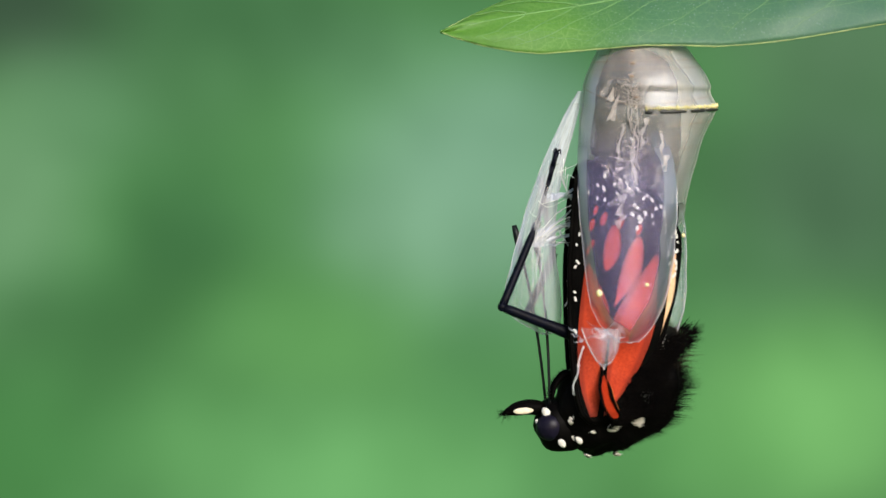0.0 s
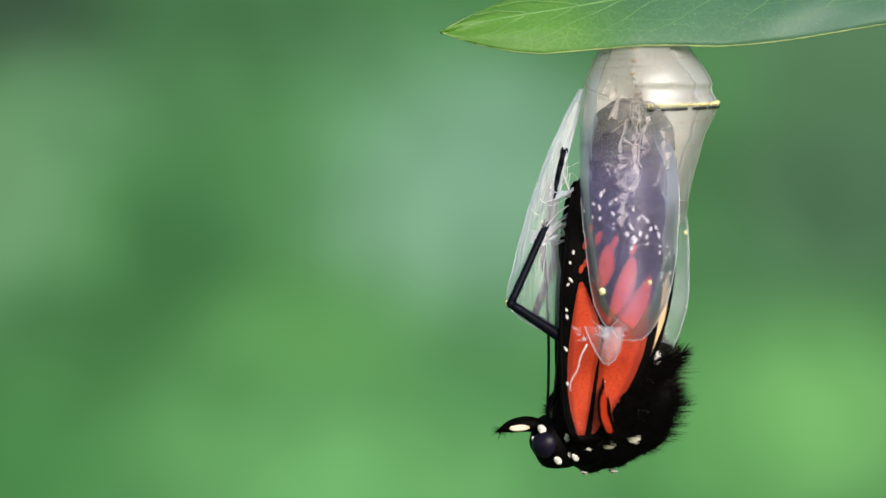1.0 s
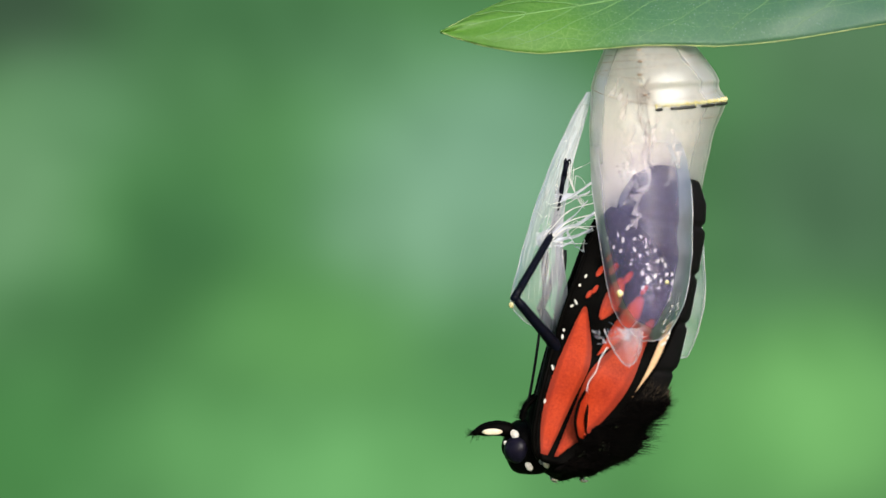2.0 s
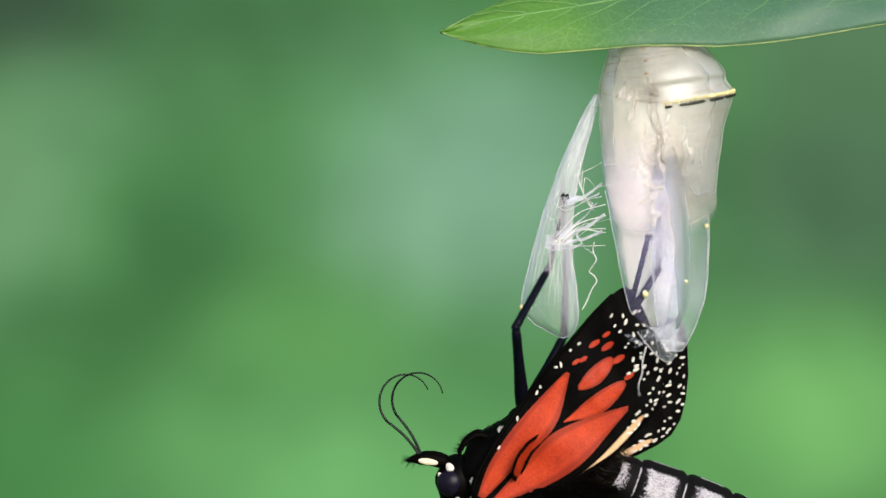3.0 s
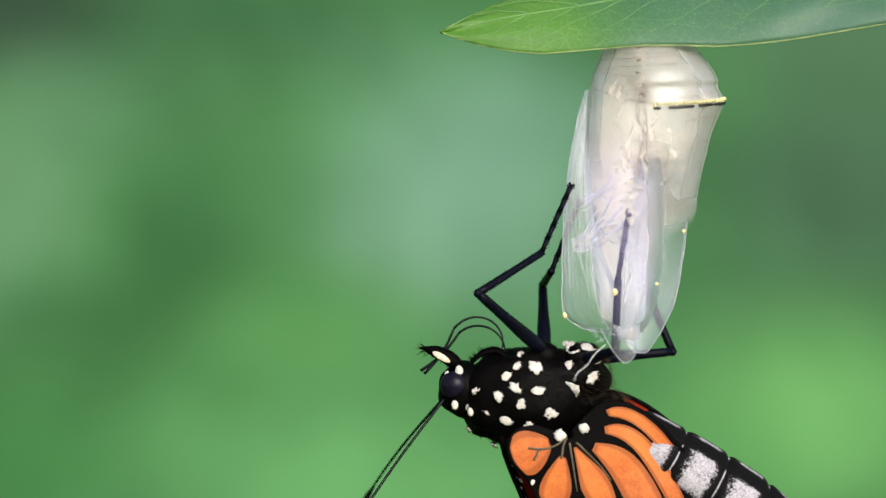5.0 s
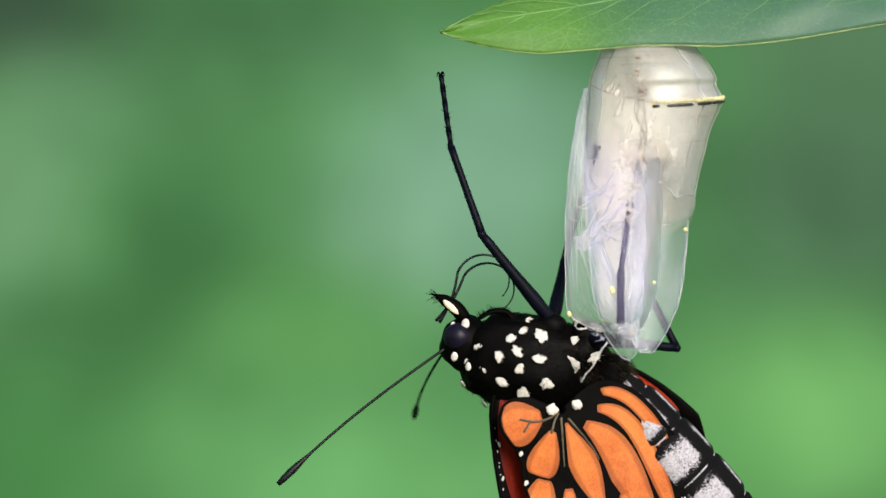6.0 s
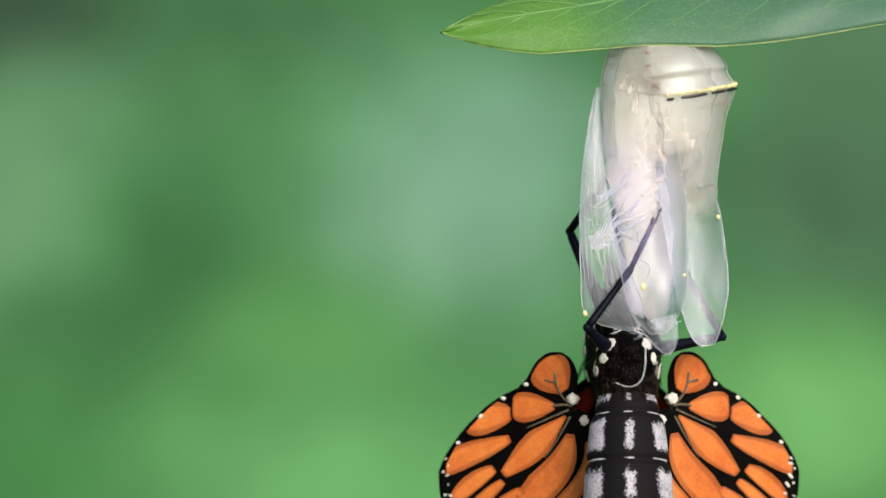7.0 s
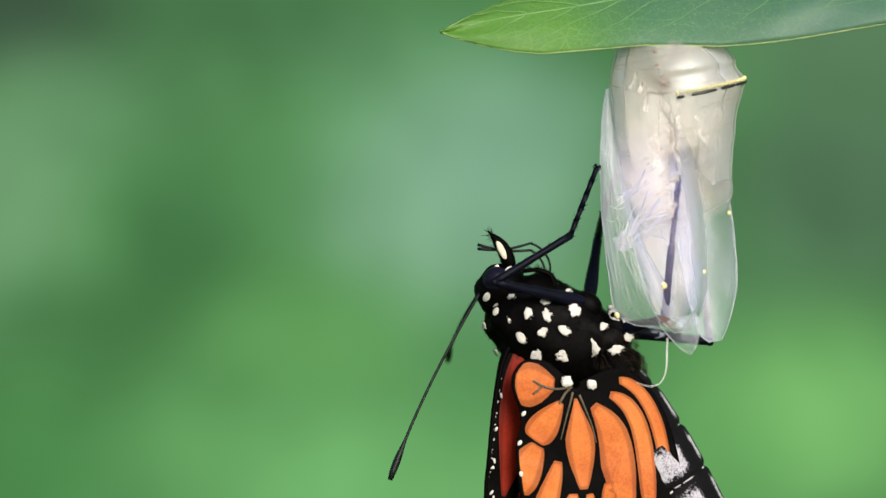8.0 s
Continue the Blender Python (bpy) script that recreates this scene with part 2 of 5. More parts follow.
def abdomen_material():
    """Black skin with white scales: thick in bands along each ring, thinning out grain by grain at their borders."""
    m, n, l, b = nodes("dusted_abdomen")

    def attr(name):
        a = n.new("ShaderNodeAttribute")
        a.attribute_name = name
        return a.outputs["Fac"]

    def span(src, lo0, lo1, hi0, hi1):
        """1 between lo1 and hi0, falling to 0 at lo0 and hi1."""
        out = []
        for a0, a1 in ((lo0, lo1), (hi1, hi0)):
            g = n.new("ShaderNodeMapRange")
            g.inputs["From Min"].default_value, g.inputs["From Max"].default_value = a0, a1
            l.new(src, g.inputs["Value"])
            out.append(g.outputs[0])
        return calc("MULTIPLY", *out)

    def calc(op, a, c):
        k = n.new("ShaderNodeMath")
        k.operation = op
        for s, v in zip(k.inputs, (a, c)):
            if isinstance(v, float):
                s.default_value = v
            else:
                l.new(v, s)
        return k.outputs[0]
    wob = noise_node(n, l, 380, 2)
    ang = calc("ADD", attr("round"), calc("MULTIPLY", calc("SUBTRACT", wob.outputs["Fac"], 0.5), 16.0))
    band = calc("MAXIMUM", span(ang, 50.0, 80.0, 138.0, 152.0), span(ang, 165.0, 177.0, 400.0, 401.0))
    blotch = noise_node(n, l, 900, 3, 0.6)
    uneven = calc("MULTIPLY", calc("SUBTRACT", blotch.outputs["Fac"], 0.5), 0.34)
    ring = span(calc("ADD", attr("ring"), uneven), 0.0, 0.30, 0.74, 0.97)
    grain = noise_node(n, l, 6500, 2, 0.7)
    thick = calc("MULTIPLY", band, ring)
    over = calc("SUBTRACT", calc("MULTIPLY", thick, 0.66), calc("MULTIPLY", grain.outputs["Fac"], 1.0))
    over = calc("ADD", over, calc("MULTIPLY", calc("SUBTRACT", blotch.outputs["Fac"], 0.5), calc("MULTIPLY", thick, 0.45)))
    over = calc("SUBTRACT", over, attr("bare"))
    r = ramp(n, l, calc("ADD", over, 0.5), [(0.44, (0.004, 0.0035, 0.004)), (0.57, (0.29, 0.275, 0.31)), (0.8, (0.48, 0.46, 0.50))])
    l.new(r.outputs[0], b.inputs["Base Color"])
    b.inputs["Roughness"].default_value = 0.7
    b.inputs["Specular IOR Level"].default_value = 0.1
    bump(n, l, grain.outputs["Fac"], b, 0.12, 3e-5)
    return m


M_DUST = abdomen_material()


def srgb(r, g, b):
    return tuple((c / 255 / 12.92) if c <= 10 else ((c / 255 + 0.055) / 1.055) ** 2.4 for c in (r, g, b))


# ------------------------------------------------------------ mesh tools
def part(name, verts, faces, material, parent=None, label="", smooth=True, mats=None, faces_mat=None):
    """One mesh object from verts in plan units, under its parent."""
    me = bpy.data.meshes.new(name)
    me.from_pydata([tuple(c * U for c in v) for v in verts], [], faces)
    for m in (mats or [material]):
        me.materials.append(m)
    if faces_mat:
        me.polygons.foreach_set("material_index", faces_mat)
    if smooth:
        me.polygons.foreach_set("use_smooth", [True] * len(me.polygons))
    me.update()
    ob = new(name, me)
    ob.parent = parent
    return tagged(ob, label)


def grid(rows):
    """Verts and faces of a sheet from rows of points."""
    n = len(rows[0])
    verts = [p for r in rows for p in r]
    faces = [(i * n + j, i * n + j + 1, (i + 1) * n + j + 1, (i + 1) * n + j) for i in range(len(rows) - 1) for j in range(n - 1)]
    return verts, faces


def loft(rings, cap=True):
    n = len(rings[0])
    verts = [p for r in rings for p in r]
    faces = [(i * n + j, i * n + (j + 1) % n, (i + 1) * n + (j + 1) % n, (i + 1) * n + j) for i in range(len(rings) - 1) for j in range(n)]
    if cap:
        faces += [tuple(range(n - 1, -1, -1)), tuple((len(rings) - 1) * n + j for j in range(n))]
    return verts, faces


def tube(points, radii, seg=8):
    pts = [Vector(p) for p in points]
    if not hasattr(radii, "__len__"):
        radii = [radii] * len(pts)
    rings, side = [], None
    for i, p in enumerate(pts):
        d = (pts[min(i + 1, len(pts) - 1)] - pts[max(i - 1, 0)]).normalized()
        if side is None:
            side = d.orthogonal().normalized()
        side = (side - d * side.dot(d)).normalized()
        up = d.cross(side)
        rings.append([p + (side * math.cos(a) + up * math.sin(a)) * radii[i] for a in (2 * math.pi * k / seg for k in range(seg))])
    return loft(rings)


def spline(points, steps=6):
    """A smooth line through points."""
    p = [Vector(q) for q in points]
    p = [2 * p[0] - p[1], *p, 2 * p[-1] - p[-2]]
    out = []
    for i in range(1, len(p) - 2):
        for k in range(steps):
            t = k / steps
            out.append(0.5 * ((2 * p[i]) + (p[i + 1] - p[i - 1]) * t + (2 * p[i - 1] - 5 * p[i] + 4 * p[i + 1] - p[i + 2]) * t * t
                              + (3 * p[i] - p[i - 1] - 3 * p[i + 1] + p[i + 2]) * t ** 3))
    out.append(p[-2])
    return out


def join(pieces):
    verts, faces = [], []
    for v, f in pieces:
        o = len(verts)
        verts += list(v)
        faces += [tuple(i + o for i in q) for q in f]
    return verts, faces


def blob(c, rx, ry, rz, seg=20, rings=12, rough=0.0, seed=0.0, scale=0.03):
    out = []
    for i in range(rings + 1):
        v = math.pi * min(max(i / rings, 0.02), 0.98)
        ring = []
        for j in range(seg):
            a = 2 * math.pi * j / seg
            d = Vector((math.sin(v) * math.cos(a), math.sin(v) * math.sin(a), math.cos(v)))
            k = 1 + rough * noise.noise(Vector((d.x * rx * scale + seed, d.y * ry * scale, d.z * rz * scale)))
            ring.append(Vector(c) + Vector((d.x * rx, d.y * ry, d.z * rz)) * k)
        out.append(ring)
    return loft(out)


def curve1(table, x):
    return float(np.interp(x, [r[0] for r in table], [r[1] for r in table]))


def smooth1(table, x):
    """Eased value of a table of pairs."""
    if x <= table[0][0]:
        return table[0][1]
    for (a, p), (b, q) in zip(table, table[1:]):
        if x <= b:
            t = (x - a) / (b - a)
            return p + (q - p) * t * t * (3 - 2 * t)
    return table[-1][1]


def skin(ob, thick, offset=0.0):
    s = ob.modifiers.new("skin", "SOLIDIFY")
    s.thickness, s.offset = thick * U, offset
    return ob


# ------------------------------------------------------------ the garden behind, far out of focus: a glowing painted sheet
def backdrop():
    back = 3.0
    wide = 2 * (back + EYE) * math.tan(radians(LENS / 2))
    k = wide / 1568
    verts = []
    nx, nz = 24, 14
    for i in range(nz + 1):
        for j in range(nx + 1):
            a = -1 + 2 * j / nx
            x, z = a * 4.0, -1.4 + 4.2 * i / nz
            verts.append((x / U, (back - 0.10 * a * a * 6) / U, z / U))
    faces = [(i * (nx + 1) + j, i * (nx + 1) + j + 1, (i + 1) * (nx + 1) + j + 1, (i + 1) * (nx + 1) + j) for i in range(nz) for j in range(nx)]
    m, n, l, b = nodes("glowing_foliage")
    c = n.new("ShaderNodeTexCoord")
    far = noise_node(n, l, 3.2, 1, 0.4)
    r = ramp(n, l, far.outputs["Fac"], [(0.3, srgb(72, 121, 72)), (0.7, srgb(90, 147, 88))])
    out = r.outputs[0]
    # soft painted patches of leaf, light and shade: centre and half-size across the view, colour, share
    painted_patches = [
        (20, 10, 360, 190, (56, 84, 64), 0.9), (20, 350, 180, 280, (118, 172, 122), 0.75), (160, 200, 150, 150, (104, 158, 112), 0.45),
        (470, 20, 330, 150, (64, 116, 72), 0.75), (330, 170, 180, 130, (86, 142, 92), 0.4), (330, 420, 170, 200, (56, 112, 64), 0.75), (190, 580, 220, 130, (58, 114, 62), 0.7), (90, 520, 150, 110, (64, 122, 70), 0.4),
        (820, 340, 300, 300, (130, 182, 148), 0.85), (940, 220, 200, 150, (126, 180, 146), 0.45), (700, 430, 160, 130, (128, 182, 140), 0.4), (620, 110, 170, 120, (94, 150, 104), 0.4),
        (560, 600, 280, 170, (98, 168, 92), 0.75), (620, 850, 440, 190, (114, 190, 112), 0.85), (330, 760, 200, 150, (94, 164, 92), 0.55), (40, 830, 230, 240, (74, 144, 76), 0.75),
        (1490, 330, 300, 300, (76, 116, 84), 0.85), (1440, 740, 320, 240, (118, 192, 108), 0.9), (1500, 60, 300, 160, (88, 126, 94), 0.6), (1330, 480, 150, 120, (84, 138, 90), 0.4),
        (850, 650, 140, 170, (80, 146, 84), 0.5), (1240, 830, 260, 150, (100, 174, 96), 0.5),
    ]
    for px, py, hx, hy, col, share in painted_patches:
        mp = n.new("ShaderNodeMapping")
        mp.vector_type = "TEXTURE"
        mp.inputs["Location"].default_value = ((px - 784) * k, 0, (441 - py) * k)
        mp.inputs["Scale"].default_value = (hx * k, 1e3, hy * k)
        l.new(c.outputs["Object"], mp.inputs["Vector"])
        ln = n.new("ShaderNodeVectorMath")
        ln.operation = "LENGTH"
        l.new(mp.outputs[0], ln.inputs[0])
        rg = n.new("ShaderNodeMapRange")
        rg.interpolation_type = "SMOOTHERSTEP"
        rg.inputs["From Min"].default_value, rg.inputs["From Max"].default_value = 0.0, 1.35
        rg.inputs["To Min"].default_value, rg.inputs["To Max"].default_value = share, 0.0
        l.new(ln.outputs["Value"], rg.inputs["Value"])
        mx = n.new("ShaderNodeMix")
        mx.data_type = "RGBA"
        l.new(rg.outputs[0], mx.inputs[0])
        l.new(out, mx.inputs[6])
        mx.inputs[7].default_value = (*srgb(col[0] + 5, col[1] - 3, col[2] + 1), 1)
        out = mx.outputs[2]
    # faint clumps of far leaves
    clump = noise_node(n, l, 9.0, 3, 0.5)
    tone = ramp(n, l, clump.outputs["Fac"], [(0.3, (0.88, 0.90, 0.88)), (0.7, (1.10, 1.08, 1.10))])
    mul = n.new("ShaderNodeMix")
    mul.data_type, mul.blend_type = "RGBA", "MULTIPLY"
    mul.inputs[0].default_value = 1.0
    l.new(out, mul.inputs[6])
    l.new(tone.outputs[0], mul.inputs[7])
    # the sheet glows by itself; sun and sky do not light it
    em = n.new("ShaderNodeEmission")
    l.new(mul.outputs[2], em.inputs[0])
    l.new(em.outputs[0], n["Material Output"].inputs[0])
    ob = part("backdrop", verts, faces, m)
    tagged(ob, "glowing sheet painted as blurred green garden foliage far behind the leaf", "foliage", kind="structure")


backdrop()


def ground():
    m = surface("lawn", (0.03, 0.075, 0.02), (0.07, 0.15, 0.035), 6, 0.9, 0.2)
    s = 60 / U
    z = -1.4 / U
    rows = [[(-s + 2 * s * j / 12, -s + 2 * s * i / 12, z) for j in range(13)] for i in range(13)]
    v, f = grid(rows)
    tagged(part("ground", v, f, m), "green lawn under the garden plants", "lawn", kind="structure")


ground()


# ------------------------------------------------------------ the plant: one leaf on its stem
LOW = [(780, 57), (815, 70), (860, 82), (910, 91), (960, 95), (1010, 91), (1060, 87), (1140, 80), (1200, 80), (1270, 82), (1330, 78), (1400, 70), (1568, 42), (1700, 15), (2000, -50), (2300, -120), (2420, -145)]
MID = [(780, 57), (850, 40), (940, 24), (1090, 0), (1300, -38), (1500, -66), (2000, -118), (2420, -145)]
TOP = [(780, 57), (830, 31), (870, 12), (905, -3), (1000, -42), (1200, -104), (1500, -160), (1900, -196), (2300, -172), (2420, -145)]


def leaf_point(x, s):
    """s: 0 on the near margin, 1 on the midrib, 2 on the far margin."""
    lo, mi, to = curve1(LOW, x), curve1(MID, x), curve1(TOP, x)
    spread = min(1.0, (x - 780) / 330, (2420 - x) / 400)
    if s <= 1:
        py, d = lo + (mi - lo) * s, -70 + 70 * s
    else:
        py, d = mi + (to - mi) * (s - 1), 150 * (s - 1)
    d = d * spread - 40 * (1 - spread)
    ripple = 5 * noise.noise(Vector((x * 0.008, s * 1.4, 3))) * min(1, (2 - s) * 4, s * 4 + 0.2)
    sag = 10 * math.sin(math.pi * (s % 1.0)) * spread
    p = at(x, py - 0.0, d)
    return p + Vector((0, -ripple * 1.6 - sag, ripple * 0.35))


def plant():
    root = new("milkweed_plant")
    tagged(root, "green milkweed plant with one pointed leaf overhead", "plant")
    root.location = (2440 * U, 0, -1.4)

    def under(ob):
        ob.matrix_parent_inverse = Matrix.Translation((-2440 * U, 0, 1.4))
        return ob
    xs = [780 + 1640 * (i / 150) for i in range(151)]
    rows = [[leaf_point(x, 2 * j / 28) for j in range(29)] for x in xs]
    v, f = grid(rows)
    leaf = under(skin(part("leaf", v, f, M_LEAF, root, "pointed green milkweed leaf with pale veins"), 4))

    def lift(x, s, h=1.7):
        return leaf_point(x, s) + Vector((0, -h, h * 0.4))
    lines = [tube([lift(x, 1.0, 1.5) for x in xs[1:-1:3]], [1.2 + 4.5 * i / 50 for i in range(len(xs[1:-1:3]))], 6)]
    rnd = random.Random(4)
    starts = [930, 1030, 1130, 1235, 1350, 1480, 1620, 1800, 2000]
    seconds = []
    net = []
    for x0 in starts:
        span = min(210, (x0 - 790) * 0.62)
        line = []
        for k in range(19):
            t = k / 18
            line.append((x0 - span * (t ** 0.85) + 7 * math.sin(5 * t + x0) + 4 * math.sin(13 * t + 2 * x0), 1 - 0.86 * t ** 1.25))
        seconds.append(line)
        lines.append(tube([lift(x, s) for x, s in line], [1.3 - 0.8 * k / 18 for k in range(19)], 5))
        far = [(x, 2 - s) for x, s in line]
        lines.append(tube([leaf_point(x, s) + Vector((0, -1, 3)) for x, s in far], [1.8 - 1.0 * k / 18 for k in range(19)], 5))
    for a, b in zip(seconds, seconds[1:]):
        for k in range(2, 17, 3):
            p, q = a[k], b[min(18, k + rnd.randint(1, 3))]
            mid = ((p[0] + q[0]) / 2 + rnd.uniform(-12, 12), (p[1] + q[1]) / 2 + rnd.uniform(-0.07, 0.05))
            pts = [p, ((p[0] + mid[0]) / 2 + rnd.uniform(-6, 6), (p[1] + mid[1]) / 2), mid, ((q[0] + mid[0]) / 2, (q[1] + mid[1]) / 2 + rnd.uniform(-0.04, 0.04)), q]
            fine = [Vector((x, s, 0)) for x, s in pts]
            fine = spline(fine, 4)
            net.append(tube([lift(w.x, min(max(w.y, 0.02), 0.99), 1.3) for w in fine], 0.9, 4))
            off = (mid[0] + rnd.uniform(-32, 32), max(0.05, mid[1] - rnd.uniform(0.12, 0.3)))
            net.append(tube([lift(mid[0] + (off[0] - mid[0]) * t / 4 + 3 * math.sin(t), mid[1] + (off[1] - mid[1]) * t / 4, 1.2) for t in range(5)], 0.6, 4))
    for v, f in lines:
        part("vein", v, f, M_VEIN, leaf, "pale yellow-green leaf vein")
    v, f = join(net)
    tagged(part("vein_net", v, f, M_VEIN, leaf, "fine pale net of leaf veins"), kind="stuff")
    rim = [leaf_point(x, 0.0) + Vector((0, 0, 0.6 * noise.noise(Vector((x * 0.05, 0, 0))))) for x in xs]
    v, f = tube(rim, [1.5 + 0.8 * noise.noise(Vector((x * 0.06, 9, 0))) for x in xs], 6)
    under(part("margin", v, f, M_EDGE, leaf, "yellowish leaf margin")).matrix_parent_inverse = Matrix()
    v, f = tube([leaf_point(x, 2.0) for x in xs], 2.0, 6)
    under(part("margin", v, f, M_EDGE, leaf)).matrix_parent_inverse = Matrix()
    v, f = tube(spline([leaf_point(2415, 1), at(2430, -142, 0), at(2452, -118, 0), at(2470, -60, 0)], 6), 16, 10)
    under(part("leaf_stalk", v, f, M_STEM, root))
    line = spline([at(2472, -300, 0), at(2472, 0, 0), at(2466, 2500, 0), Vector(((2440), 0, -1.4 / U))], 8)
    v, f = tube(line, [34 + 40 * i / len(line) for i in range(len(line))], 14)
    under(part("stem", v, f, M_STEM, root))


plant()

# ------------------------------------------------------------ the empty pupal case
HANG = at(1145, 75, 0)
CASE = [  # height in the plan: left edge, right edge
    (80, 1066, 1222), (92, 1060, 1231), (110, 1050, 1245), (130, 1042, 1258), (148, 1037, 1267), (158, 1036, 1263), (172, 1034, 1271), (185, 1033, 1278),
    (204, 1031, 1270), (230, 1030, 1256), (260, 1029, 1247), (300, 1029, 1235), (330, 1030, 1228), (357, 1031, 1222)]


def case_row(y, a, k=1.0):
    """A point of the upper case: a is the angle round it, 0 to the right, 90 away from the lens."""
    l, r = (float(np.interp(y, [c[0] for c in CASE], [c[i] for c in CASE])) for i in (1, 2))
    cx, hx = (l + r) / 2, (r - l) / 2 * k
    deep = hx * (0.80 if y < 180 else 0.80 + 0.06 * (y - 180) / 170)
    ca, sa = math.cos(a), math.sin(a)
    e = 0.86
    x = math.copysign(abs(ca) ** e, ca) * hx
    d = math.copysign(abs(sa) ** e, sa) * deep
    return at(cx + x, y, d) - HANG


def petal(rows, bulge, front, across=22, wave=2.5, seed=0.0):
    """A long cupped flake: rows of height, left and right edge and depth of the edges."""
    out = []
    n = 60
    hs = np.linspace(rows[0][0], rows[-1][0], n)
    for i, y in enumerate(hs):
        l, r, d = (float(np.interp(y, [q[0] for q in rows], [q[k] for q in rows])) for k in (1, 2, 3))
        line = []
        for j in range(across + 1):
            t = j / across
            b = math.sin(math.pi * t) ** 0.7 * bulge * min(1, (r - l) / 110) * (min(1.0, 0.64 + 0.36 * (y - 140) / 190) if bulge > 60 else 1.0)
            w = wave * noise.noise(Vector((t * 3 + seed, y * 0.018, seed)))
            line.append(at(l + (r - l) * t + w * 0.5, y + w * (1 if i == n - 1 else 0.2), d + front * (b + w)) - HANG)
        out.append(line)
    return out


FRONT = [(140, 1042, 1150, -66), (172, 1035, 1160, -68), (200, 1032, 1174, -70), (240, 1030, 1188, -72), (280, 1029, 1200, -74), (330, 1030, 1206, -78), (380, 1034, 1206, -82), (450, 1042, 1202, -86), (500, 1048, 1194, -88), (540, 1056, 1182, -90), (570, 1070, 1168, -90), (590, 1090, 1154, -90), (602, 1106, 1140, -90)]
REAR = [(285, 1120, 1200, 58), (300, 1118, 1202, 57), (340, 1110, 1206, 56), (400, 1104, 1207, 56), (450, 1100, 1203, 54), (500, 1098, 1196, 52), (550, 1096, 1184, 50), (590, 1098, 1166, 50), (615, 1104, 1150, 50), (630, 1116, 1138, 50)]
FLAP = [(158, 1030, 1040, 0), (200, 1008, 1030, -2), (250, 984, 1016, -4), (300, 964, 1004, -6), (350, 948, 997, -8), (400, 933, 992, -8), (450, 920, 994, -10), (500, 908, 1002, -10), (530, 904, 1006, -10), (548, 910, 1007, -10), (566, 928, 1004, -10), (580, 954, 998, -10), (588, 972, 990, -10)]
HINGE = at(1038, 160, 0) - HANG


def thinned(ob, values):
    """How thin the skin is at each vertex, 0 to 1."""
    ob.data.attributes.new("thin", "FLOAT", "POINT").data.foreach_set("value", values)
    return ob


def rim_of(rows, r=0.9):
    left, right = [q[0] for q in rows], [q[-1] for q in rows]
    return tube([*left, *rows[-1][1:-1], *reversed(right)], r, 5)


